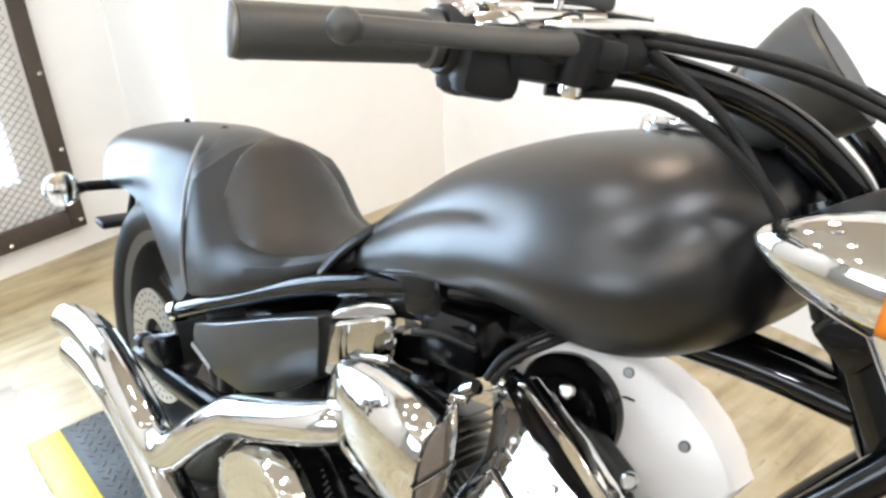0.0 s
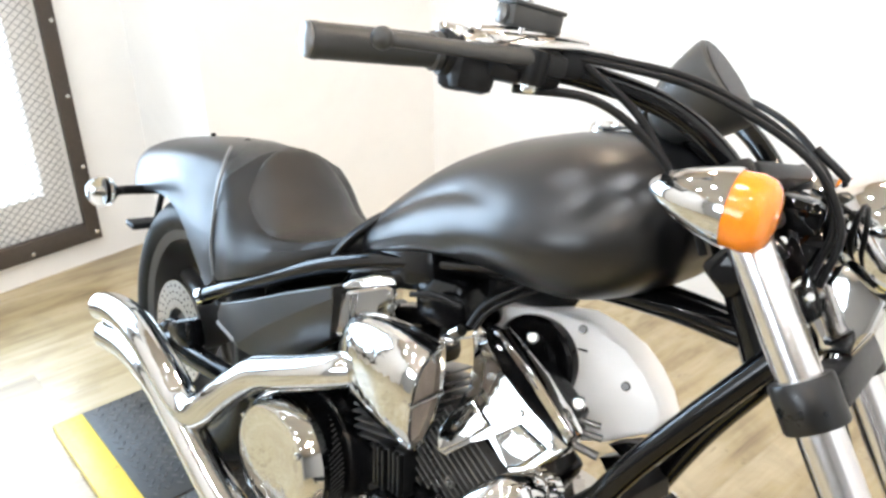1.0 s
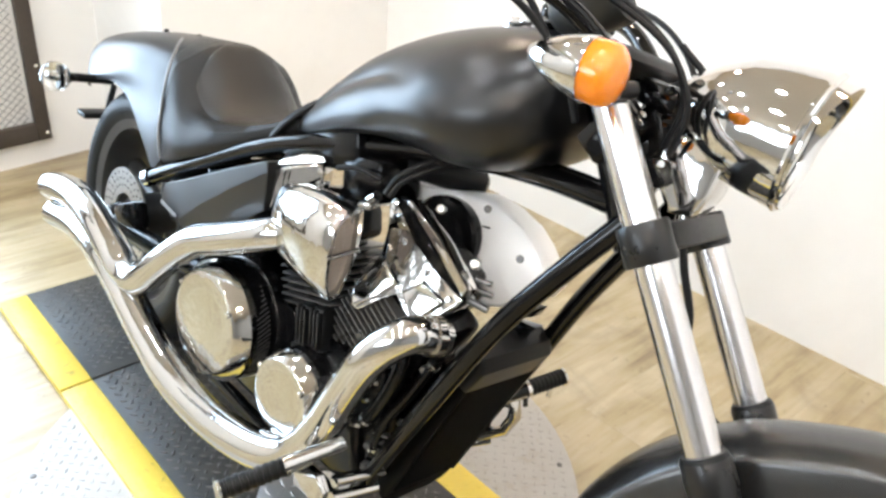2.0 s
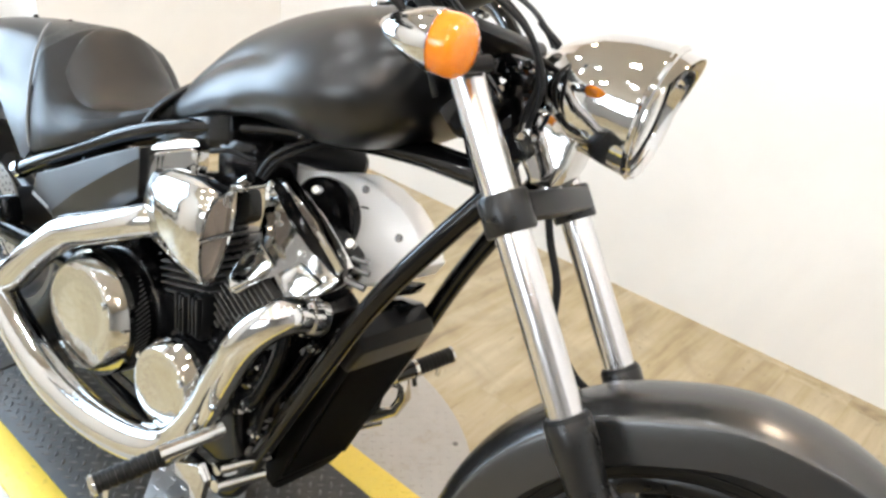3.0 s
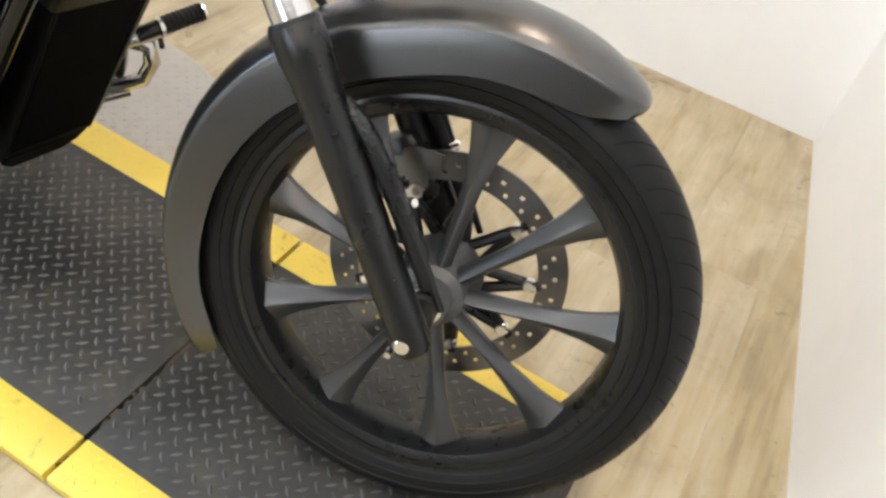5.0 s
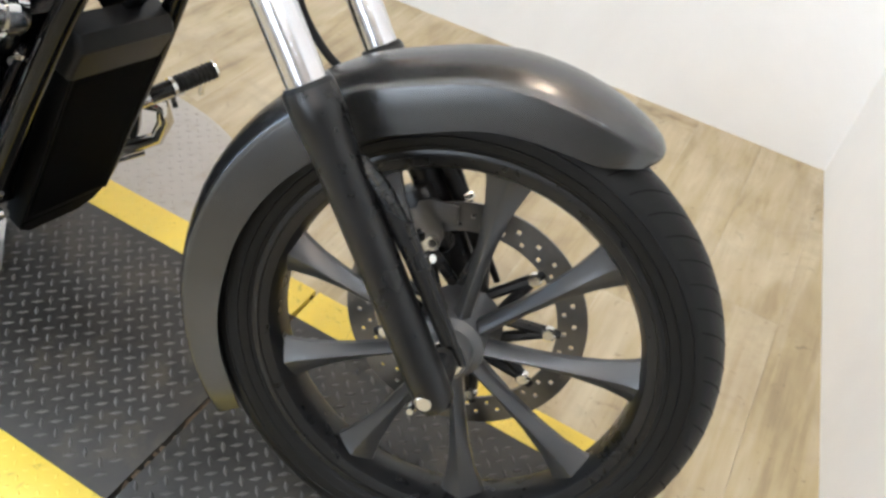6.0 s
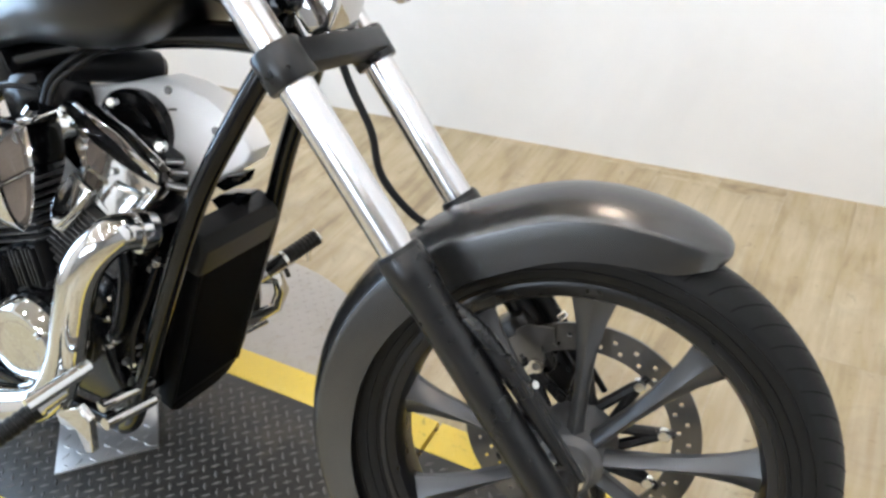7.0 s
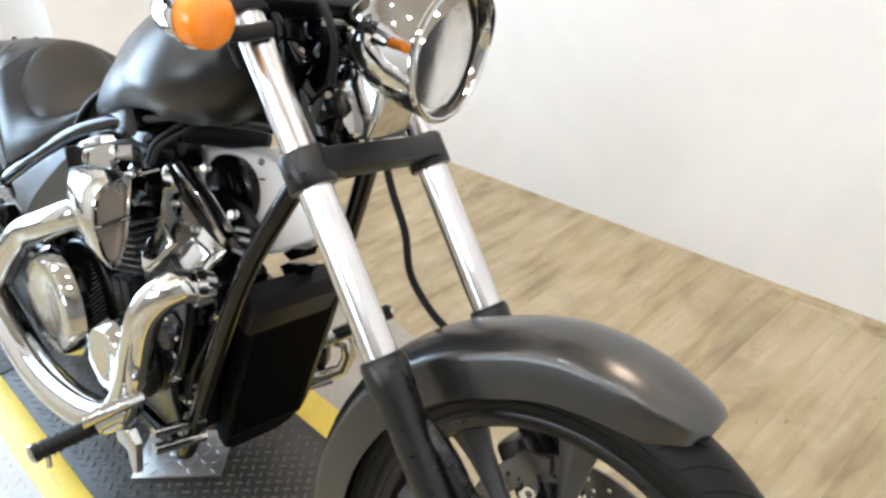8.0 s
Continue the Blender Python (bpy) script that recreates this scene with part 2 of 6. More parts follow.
def loft(bm, rings, cap=True, closed=True):
    """Skin over rings of equal length; returns the rings' vertices."""
    rows = [[bm.verts.new(p) for p in r] for r in rings]
    n = len(rows[0])
    for a, b in zip(rows, rows[1:]):
        for i in range(n if closed else n - 1):
            j = (i + 1) % n
            bm.faces.new((a[i], a[j], b[j], b[i]))
    if cap and closed:
        bm.faces.new(rows[0][::-1])
        bm.faces.new(rows[-1])
    return rows


def spline(pts, steps=6):
    """Points on a smooth curve through pts (any number of values each)."""
    q = [np.array(p, float) for p in pts]
    q = [2 * q[0] - q[1]] + q + [2 * q[-1] - q[-2]]
    out = []
    for a, b, c, d in zip(q, q[1:], q[2:], q[3:]):
        for k in range(steps):
            t = k / steps
            out.append(0.5 * (2 * b + (c - a) * t + (2 * a - 5 * b + 4 * c - d) * t * t + (3 * b - a - 3 * c + d) * t**3))
    out.append(q[-2])
    return out


def tube(bm, pts, r=0.01, n=14, steps=6, cap=True, flat=1.0):
    """A round pipe through pts; a point's fourth value, where given, is its radius."""
    s = spline([(*p[:3], p[3] if len(p) > 3 else r) for p in pts], steps) if steps > 1 else [np.array((*p[:3], p[3] if len(p) > 3 else r), float) for p in pts]
    rings, up = [], None
    for i, p in enumerate(s):
        d = Vector((s[min(i + 1, len(s) - 1)] - s[max(i - 1, 0)])[:3]).normalized()
        if up is None:
            up = d.orthogonal().normalized()
        up = (up - d * up.dot(d)).normalized()
        side = d.cross(up)
        rings.append([Vector(p[:3]) + (up * math.cos(a) * flat + side * math.sin(a)) * p[3] for a in (2 * math.pi * k / n for k in range(n))])
    loft(bm, rings, cap)


def lathe(bm, profile, origin, axis, n=36, cap=True):
    """Turns (along, radius) pairs about an axis."""
    d = Vector(axis).normalized()
    u = d.orthogonal().normalized()
    w = d.cross(u)
    loft(bm, [[Vector(origin) + d * a + (u * math.cos(t) + w * math.sin(t)) * max(r, 1e-4) for t in (2 * math.pi * k / n for k in range(n))] for a, r in profile], cap)


def ring(bm, profile, origin, axis, n=64):
    """As lathe, with the profile closed on itself (a tyre, a rim)."""
    lathe(bm, list(profile) + [profile[0]], origin, axis, n, cap=False)
    bmesh.ops.remove_doubles(bm, verts=bm.verts, dist=1e-6)


def box(bm, size, m=None, bevel=0.0):
    r = bmesh.ops.create_cube(bm, size=1, matrix=(m or Matrix()) @ Matrix.Diagonal((*size, 1)))
    if bevel:
        edges = list({e for v in r["verts"] for e in v.link_edges})
        bmesh.ops.bevel(bm, geom=edges, offset=bevel, segments=2, profile=0.5, affect="EDGES")


def prism(bm, poly, y0, y1, bevel=0.0):
    """An (x, z) outline pushed through from y0 to y1."""
    a = [bm.verts.new((x, y0, z)) for x, z in poly]
    b = [bm.verts.new((x, y1, z)) for x, z in poly]
    n = len(poly)
    faces = [bm.faces.new(a[::-1]), bm.faces.new(b)]
    for i in range(n):
        faces.append(bm.faces.new((a[i], a[(i + 1) % n], b[(i + 1) % n], b[i])))
    if bevel:
        bmesh.ops.bevel(bm, geom=list({e for f in faces[:2] for e in f.edges}), offset=bevel, segments=3, profile=0.5, affect="EDGES")


def bolt(bm, p, axis, r=0.006, h=0.005):
    lathe(bm, [(-h, r), (h * 0.5, r), (h, r * 0.75), (h, 0)], p, axis, 10)


def lugs(pts, width, length, height):
    """Raised lozenges of tread plate, one for each (x, y, z, angle)."""
    verts, faces = [], []
    for x, y, z, a in pts:
        c, s, k = math.cos(a), math.sin(a), len(verts)
        for dx, dy, dz in ((-length, 0, 0), (0, -width, 0), (length, 0, 0), (0, width, 0), (-length * 0.55, 0, height), (0, -width * 0.35, height), (length * 0.55, 0, height), (0, width * 0.35, height)):
            verts.append((x + dx * c - dy * s, y + dx * s + dy * c, z + dz))
        faces += [(k, k + 1, k + 5, k + 4), (k + 1, k + 2, k + 6, k + 5), (k + 2, k + 3, k + 7, k + 6), (k + 3, k, k + 4, k + 7), (k + 4, k + 5, k + 6, k + 7)]
    return verts, faces


def lug_part(name, pts, mat, parent, width=0.0042, length=0.0125, height=0.0016):
    me = bpy.data.meshes.new(name)
    v, f = lugs(pts, width, length, height)
    me.from_pydata(v, [], f)
    me.materials.append(mat)
    ob = new(name, me)
    ob.parent = parent
    ob["kind"] = "stuff"
    return ob


# ---- the room ----
FLOOR_Z = -0.030


def wall(name, a, b, z0, z1, thick, label, holes=(), mat=None):
    """An upright wall from a to b (seen from its left side when walking from a to b), with square holes (s0, s1, z0, z1)."""
    a, b = Vector((*a, 0)), Vector((*b, 0))
    d = (b - a).normalized()
    n = Vector((d.y, -d.x, 0)) * thick
    length = (b - a).length
    xs = sorted({0, length, *[h[0] for h in holes], *[h[1] for h in holes]})
    zs = sorted({z0, z1, *[h[2] for h in holes], *[h[3] for h in holes]})
    bm = bmesh.new()
    for s0, s1 in zip(xs, xs[1:]):
        for u0, u1 in zip(zs, zs[1:]):
            if any(h[0] <= s0 and s1 <= h[1] and h[2] <= u0 and u1 <= h[3] for h in holes):
                continue
            lo = [a + d * s0, a + d * s1, a + d * s1 + n, a + d * s0 + n]
            vs = [bm.verts.new((p.x, p.y, u)) for u in (u0, u1) for p in lo]
            for f in ((0, 1, 2, 3), (4, 5, 6, 7), (0, 1, 5, 4), (1, 2, 6, 5), (2, 3, 7, 6), (3, 0, 4, 7)):
                bm.faces.new([vs[i] for i in f])
    bmesh.ops.remove_doubles(bm, verts=bm.verts, dist=1e-5)
    inner = [f for f in bm.faces if any(f != g and {v.index for v in f.verts} == {v.index for v in g.verts} for g in f.verts[0].link_faces)]
    bmesh.ops.delete(bm, geom=inner, context="FACES")
    ob = part(name, bm, mat or WALL)
    return tagged(ob, label, "wall", kind="structure")


CEIL_Z = 2.80
LEFT_A, LEFT_B = V(-0.790, -3.95), V(-1.318, 0.46)
along = (LEFT_B - LEFT_A).normalized()
SCREEN_END = (V(-1.288, 0.212) - LEFT_A).length
wall("wall_west", LEFT_A, LEFT_B, FLOOR_Z - 0.1, CEIL_Z, -0.14, "white painted wall beside the screened window", [(SCREEN_END - 1.42, SCREEN_END - 0.16, 0.28, 1.92)])
wall("wall_west_return", (-1.318, 0.46), (-0.780, 0.49), FLOOR_Z - 0.1, CEIL_Z, -0.12, "white painted return of the wall")
wall("wall_west_inner", (-0.780, 0.49), (-0.790, 1.495), FLOOR_Z - 0.1, CEIL_Z, -0.12, "white painted wall section near the corner")
wall("wall_north", (-0.790, 1.495), (2.272, 1.542), FLOOR_Z - 0.1, CEIL_Z, -0.14, "plain white painted wall behind the motorcycle")
wall("wall_east", (2.272, 1.542), (2.545, -0.24), FLOOR_Z - 0.1, CEIL_Z, -0.14, "plain white painted side wall")
wall("wall_east_return", (2.545, -0.24), (4.4, -0.10), FLOOR_Z - 0.1, CEIL_Z, -0.14, "plain white painted return of the wall")
# unseen walls that close the room; their grey only darkens reflections
wall("wall_east_outer", (4.4, -0.10), (4.4, -4.2), FLOOR_Z - 0.1, CEIL_Z, -0.14, "plain unseen wall across the room, grey to dim reflections", mat=FAR_WALL)
wall("wall_south", (4.4, -4.2), (-0.790, -3.95), FLOOR_Z - 0.1, CEIL_Z, -0.14, "plain unseen wall across the room, grey to dim reflections", [(2.25, 4.75, 1.30, 2.66)], mat=FAR_WALL)
bm = bmesh.new()
box(bm, (6.4, 6.4, 0.1), pose(1.6, -1.35, CEIL_Z + 0.05))
tagged(part("ceiling", bm, CEILING), "warm off-white flat ceiling", "ceiling", kind="structure")

# round fittings of the ceiling lamps
bm = bmesh.new()
ring(bm, [(0.0, 0.070), (0.0, 0.098), (0.006, 0.100), (0.024, 0.092), (0.024, 0.078)], (0, 0, 0), (0, 0, 1), 40)
fitting = tagged(part("ceiling_lamp", bm, WHITE_TRIM), "round white recessed ceiling lamp ring", "ceiling lamp", "ceiling lamps")
fitting.location = (*LAMPS[0], CEIL_Z - 0.024)
for lx, ly in LAMPS[1:] + [w[:2] for w in WARM_LAMPS]:
    copy_thing(fitting, Matrix.Translation((lx, ly, CEIL_Z - 0.024)))

# floor: a dark bed with planks laid on it side by side
bm = bmesh.new()
box(bm, (6.4, 6.4, 0.1), pose(1.6, -1.35, FLOOR_Z - 0.06))
floor = tagged(part("floor", bm, SEAM), "pale wood-look vinyl plank floor, slightly stained", "floor", kind="structure")


def screen():
    """Expanded-metal guard in a dark timber frame, screwed over the window."""
    side = Matrix.Translation((*(LEFT_A + along * SCREEN_END), 0)) @ Matrix.Rotation(math.atan2(along.y, along.x), 4, "Z")
    # own axes: x along the wall (0 at the near end, negative away), y into the wall, z up
    root = thing("window_screen", "expanded metal guard in a dark timber frame over a window", "window screen", m=side)
    z0, z1, w = 0.068, 2.05, 1.58
    for nm, sz, at in (("frame_post", (0.052, 0.03, z1 - z0), (-0.026, -0.019, (z0 + z1) / 2)), ("frame_post", (0.052, 0.03, z1 - z0), (-w + 0.026, -0.019, (z0 + z1) / 2)),
                       ("frame_rail", (w - 0.106, 0.029, 0.07), (-w / 2, -0.019, z0 + 0.035)), ("frame_rail", (w - 0.106, 0.029, 0.07), (-w / 2, -0.019, z1 - 0.035))):
        bm = bmesh.new()
        box(bm, sz, pose(*at), 0.003)
        part(nm, bm, FRAME_WOOD, root)
    for k in range(8):
        for x in (-0.018, -w + 0.018):
            bm = bmesh.new()
            bolt(bm, (x, -0.036, z0 + 0.03 + k * 0.262), (0, -1, 0), 0.008, 0.004)
            part("screw", bm, BOLT, root, "bright screw head")
    for k in range(1, 6):
        bm = bmesh.new()
        bolt(bm, (-k * 0.26, -0.036, z0 + 0.022), (0, -1, 0), 0.008, 0.004)
        part("screw", bm, BOLT, root, "bright screw head")
    # the mesh: zigzag strands joined where they meet
    verts, faces = [], []
    px, pz, half = 0.034, 0.014, 0.0012
    x0, x1, za, zb = -w + 0.05, -0.05, z0 + 0.065, z1 - 0.065
    nx = int((x1 - x0) / px) * 2
    for row in range(int((zb - za) / pz)):
        for k in range(nx):
            xa, xb = x0 + k * px / 2, x0 + (k + 1) * px / 2
            up = (row + k) % 2
            a, b = (za + row * pz + (pz if up else 0), za + row * pz + (0 if up else pz))
            i = len(verts)
            verts += [(xa, -0.012, a - half), (xb, -0.012, b - half), (xb, -0.012, b + half), (xa, -0.012, a + half), (xa, -0.009, a - half), (xb, -0.009, b - half), (xb, -0.009, b + half), (xa, -0.009, a + half)]
            faces += [(i, i + 1, i + 2, i + 3), (i + 4, i + 5, i + 6, i + 7), (i, i + 1, i + 5, i + 4), (i + 3, i + 2, i + 6, i + 7)]
    me = bpy.data.meshes.new("expanded_mesh")
    me.from_pydata(verts, [], faces)
    me.materials.append(MESH_STEEL)
    ob = new("expanded_mesh", me)
    ob.parent, ob["label"], ob["kind"] = root, "grey expanded metal mesh", "stuff"
    # window pane and the bright outdoors behind it
    bm = bmesh.new()
    box(bm, (1.3, 0.006, 1.68), pose(-0.79, 0.06, 1.10))
    pane = part("window_pane", bm, GLASS, root)
    pane.visible_shadow = False
    return root


screen()
glow = bpy.data.materials.new("overcast_outdoors")
glow.use_nodes = True
gb = glow.node_tree.nodes["Principled BSDF"]
gb.inputs["Emission Color"].default_value, gb.inputs["Emission Strength"].default_value = (0.86, 0.93, 1.0, 1), 4.0
bm = bmesh.new()
box(bm, (0.02, 5, 5), pose(-2.4, -0.9, 1.2, 0, 0, -7.6))
tagged(part("backdrop", bm, glow), "bright white daylight outside the window", "backdrop", kind="structure")
bm = bmesh.new()
box(bm, (6, 0.02, 5), pose(0.9, -5.4, 1.4))
tagged(part("backdrop", bm, glow), "bright white daylight outside the window", "backdrop", kind="structure")


# ---- the turntable let into the floor ----
def turntable():
    cx, cy, R = 0.766, 0.050, 0.616
    yaw = 0.0
    turn = Matrix.Translation((cx, cy, 0)) @ Matrix.Rotation(yaw, 4, "Z")
    root = thing("turntable", "round white tread-plate turntable with a black yellow-edged runway", "turntable", m=turn)
    bm = bmesh.new()
    lathe(bm, [(FLOOR_Z - 0.002, R), (-0.014, R), (-0.012, R - 0.003), (-0.012, 0)], (0, 0, 0), (0, 0, 1), 128)
    part("disc", bm, PALE_PLATE, root, "white-painted round steel disc, scuffed")
    half, edge, mid = 0.229, 0.078, -0.025
    cuts = [-0.297 - cx, 0.187 - cx, 1.452 - cx, 2.12 - cx]
    pts = []
    for k, (a, b) in enumerate(zip(cuts, cuts[1:])):
        bm = bmesh.new()
        box(bm, (b - a - 0.008, 2 * half, 0.024), pose((a + b) / 2, mid, -0.0125), 0.0015)
        plate = part("runway_plate", bm, TREAD, root, "black diamond tread plate, dusty")
        for s in (-1, 1):
            bm = bmesh.new()
            box(bm, (b - a - 0.008, edge, 0.0245), pose((a + b) / 2, mid + s * (half + edge / 2), -0.0125), 0.002)
            part("yellow_edge", bm, YELLOW, root, "yellow painted steel edge")
        if k:
            rng = random.Random(k)
            bm = bmesh.new()
            for q in range(60):
                g = 0.003 + 0.010 * rng.random()
                box(bm, (g, 0.4 * half / 12, 0.003), pose(a + rng.uniform(-0.004, 0.006), mid + rng.uniform(-1, 1) * (half + edge) * 0.98, -0.0060 - 0.002 * rng.random(), 0, 0, rng.uniform(-12, 12)))
            dirt = part("joint_dirt", bm, GAP_DIRT, root, "brown dirt in the joint between plates")
            dirt["kind"] = "stuff"
        pl = []
        step = 0.0222
        fine = step / math.sqrt(2)
        for i in range(int((b - a - 0.03) / fine)):
            for j in range(-13, 14):
                if (i + j) % 2 == 0:
                    pl.append((a + 0.016 + i * fine, mid + j * fine, -0.0005, radians(45 if i % 2 else -45)))
        lug_part("tread_pattern", pl, TREAD_LUG, root, 0.0036, 0.0112, 0.0020)
        yl = [(a + 0.02 + i * step, mid + s * (half + 0.012 + q * 0.0168), -0.0004, radians(45 if (i + q) % 2 else -45)) for i in range(int((b - a - 0.03) / step)) for q in range(4) for s in (-1, 1)]
        lug_part("tread_pattern", yl, YELLOW, root, 0.0025, 0.0066, 0.0009)
    pl = []
    step = 0.0225
    fine = step / math.sqrt(2)
    for i in range(-37, 38):
        for j in range(-37, 38):
            x, y = i * fine, j * fine
            if (i + j) % 2 == 0 and math.hypot(x, y) < R - 0.012 and abs(y - mid) > half + edge + 0.01:
                pl.append((x, y, -0.0124, radians(45 if i % 2 else -45)))
    lug_part("tread_pattern", pl, PALE_PLATE, root, 0.0030, 0.0090, 0.0015)
    for i in range(10):
        a = radians(18 + 36 * i)
        if abs(math.sin(a) * (R - 0.03) - mid) > half + edge + 0.02:
            bm = bmesh.new()
            bolt(bm, ((R - 0.03) * math.cos(a), (R - 0.03) * math.sin(a), -0.012), (0, 0, 1), 0.007, 0.002)
            part("screw", bm, STEEL, root, "dark countersunk screw")
    return root


turntable()
bm = bmesh.new()
OFF = pose(0.838, -0.001, 0.0045, 0, 0, 46)
box(bm, (0.203, 0.140, 0.006), OFF, 0.001)
plate = tagged(part("tread_offcut", bm, ALU_TREAD), "small bare aluminium tread-plate offcut lying under the motorcycle", "metal plate")
lug_part("tread_pattern", [(*(OFF @ V(-0.082 + 0.027 * i, -0.058 + 0.027 * j, 0.0029)), radians(46 + (45 if (i + j) % 2 else -45))) for i in range(7) for j in range(5)], ALU_TREAD, plate, 0.0036, 0.011, 0.0016)


# ---- the motorcycle, leaning on its side stand with the bars turned to its left ----
LEAN, STEER, RAKE = 11.0, 13.5, 32.0
bike = thing("motorcycle", "matte black chopper motorcycle with chrome engine, leaning on its side stand", "motorcycle", m=Matrix.Translation((0.012, 0.022, -0.002)) @ Matrix.Rotation(radians(-LEAN), 4, "X"))
foot = Vector((1.897, 0, 0))
ST = Matrix.Translation(foot) @ Matrix.Rotation(radians(STEER), 4, Vector((-math.sin(radians(RAKE)), 0, math.cos(radians(RAKE))))) @ Matrix.Translation(-foot)
UP = ST @ Matrix.Translation((0, 0, 0.028))  # the upper part of the fork
ENG = Matrix.Translation((0, 0, 0.046))  # the engine in its frame


def piece(name, bm, mat, label="", m=None, parent=None, **kw):
    return part(name, bm, mat, parent or bike, label, m, **kw)


def tyre_profile(R, half, rim, crown):
    """Half-width against radius for a tyre, outside and then back along the inside."""
    pts = []
    for k in range(-8, 9):
        a = k / 8
        pts.append((half * math.sin(a * 1.25) / math.sin(1.25), R - crown * (1 - math.cos(a * 1.25)) / (1 - math.cos(1.25))))
    wall_r = R - crown
    side = [(half * 1.0, wall_r - (wall_r - rim) * 0.35), (half * 0.92, rim + (wall_r - rim) * 0.25), (half * 0.78, rim)]
    return [(-a, r) for a, r in side[::-1]] + pts + side


HUB = material("grey_cast_hub", (0.10, 0.10, 0.10), 0.38, 0.5, vary=0.2, scale=60)
# front wheel
AX = Vector((1.810, -0.003, 0.348))
R_F = 0.350


def wheel_front():
    bm = bmesh.new()
    ring(bm, [(-0.030, 0.268), (-0.038, 0.278), (-0.038, 0.270), (-0.033, 0.256), (-0.018, 0.249), (0.018, 0.249), (0.033, 0.256), (0.038, 0.270), (0.038, 0.278), (0.030, 0.268)], AX, (0, 1, 0), 96)
    wheel = piece("front_wheel", bm, LEG_PAINT, "satin black cast nine-spoke front wheel", ST)
    bm = bmesh.new()
    ring(bm, tyre_profile(R_F, 0.047, 0.273, 0.030), AX, (0, 1, 0), 120)
    tyre = piece("tyre", bm, RUBBER, "black front tyre with slanted grooves", ST, wheel)
    # slanted tread grooves: dark strips a hair proud of the rubber, painted as their shade
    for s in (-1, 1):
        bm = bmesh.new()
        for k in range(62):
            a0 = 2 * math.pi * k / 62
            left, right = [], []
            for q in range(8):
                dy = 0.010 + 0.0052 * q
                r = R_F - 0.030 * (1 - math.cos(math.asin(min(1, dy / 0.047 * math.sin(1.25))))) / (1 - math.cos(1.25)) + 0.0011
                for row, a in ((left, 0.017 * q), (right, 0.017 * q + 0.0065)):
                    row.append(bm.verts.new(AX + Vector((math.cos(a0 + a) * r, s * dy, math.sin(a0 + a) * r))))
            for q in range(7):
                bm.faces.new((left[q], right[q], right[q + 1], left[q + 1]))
        tg = piece("groove_shade", bm, HOLLOW_SHADE, "", ST, wheel)
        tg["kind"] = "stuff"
    for s in (-1, 1):
        for r, y in ((0.312, 0.0468), (0.296, 0.0455), (0.283, 0.0420)):
            bm = bmesh.new()
            ring(bm, [(s * y, r - 0.0012), (s * (y + 0.0016), r), (s * y, r + 0.0012)], AX, (0, 1, 0), 96)
            piece("sidewall_bead", bm, RUBBER, "", ST, wheel)
    bm = bmesh.new()
    lathe(bm, [(-0.052, 0.020), (-0.052, 0.030), (-0.046, 0.034), (-0.030, 0.034), (-0.022, 0.046), (0.022, 0.050), (0.045, 0.060), (0.052, 0.060), (0.052, 0.02)], AX, (0, 1, 0), 40)
    piece("hub", bm, HUB, "grey cast hub", ST, wheel)
    bm = bmesh.new()
    ring(bm, [(-0.056, 0.020), (-0.056, 0.025), (-0.050, 0.027), (-0.048, 0.020)], AX, (0, 1, 0), 32)
    piece("bearing_ring", bm, BOLT, "bright bearing ring", ST, wheel)
    for s in (-1, 1):
        bm = bmesh.new()
        ring(bm, [(s * 0.0375, 0.2685), (s * 0.0405, 0.2695), (s * 0.0412, 0.2735), (s * 0.0400, 0.2775), (s * 0.0375, 0.2785)], AX, (0, 1, 0), 96)
        piece("rim_edge", bm, LEG_PAINT, "satin black rim edge", ST, wheel)
    for k in range(9):
        ang = radians(90 + 40 * k)
        bm = bmesh.new()
        rings = []
        for r, w, h in ((0.028, 0.013, 0.022), (0.060, 0.011, 0.022), (0.110, 0.0105, 0.020), (0.160, 0.013, 0.018), (0.208, 0.020, 0.017), (0.237, 0.028, 0.018), (0.252, 0.034, 0.022)):
            # a spoke flares to the rim, with a raised ridge on each face
            ringp = [(-w, -h * 0.25), (-w * 0.35, -h * 0.85), (0, -h), (w * 0.35, -h * 0.85), (w, -h * 0.25), (w, h * 0.25), (w * 0.35, h * 0.85), (0, h), (-w * 0.35, h * 0.85), (-w, h * 0.25)]
            rings.append([AX + Vector((math.cos(ang) * r - math.sin(ang) * u, y, math.sin(ang) * r + math.cos(ang) * u)) for u, y in ringp])
        loft(bm, rings)
        piece("spoke", bm, WHEEL_PAINT, "", ST, wheel, angle=25)
    # brake disc on the far side, drilled, on a dark carrier
    D = AX + Vector((0, 0.068, 0))
    bm = bmesh.new()
    n = 150
    rows = []
    radii = (0.134, 0.1408, 0.147, 0.1543, 0.1605, 0.176)
    for r in radii:
        rows.append([(bm.verts.new(D + Vector((math.cos(t) * r, -0.0025, math.sin(t) * r))), bm.verts.new(D + Vector((math.cos(t) * r, 0.0025, math.sin(t) * r)))) for t in (2 * math.pi * k / n for k in range(n))])
    for q in range(5):
        for k in range(n):
            j = (k + 1) % n
            if (q == 1 and k % 5 == 0) or (q == 3 and k % 5 == 2):
                for (i0, i1, r0, r1) in ((k, j, q, q), (k, j, q + 1, q + 1), (k, k, q, q + 1), (j, j, q, q + 1)):
                    bm.faces.new((rows[r0][i0][0], rows[r1][i1][0], rows[r1][i1][1], rows[r0][i0][1]))
                continue
            for side in (0, 1):
                bm.faces.new((rows[q][k][side], rows[q][j][side], rows[q + 1][j][side], rows[q + 1][k][side]))
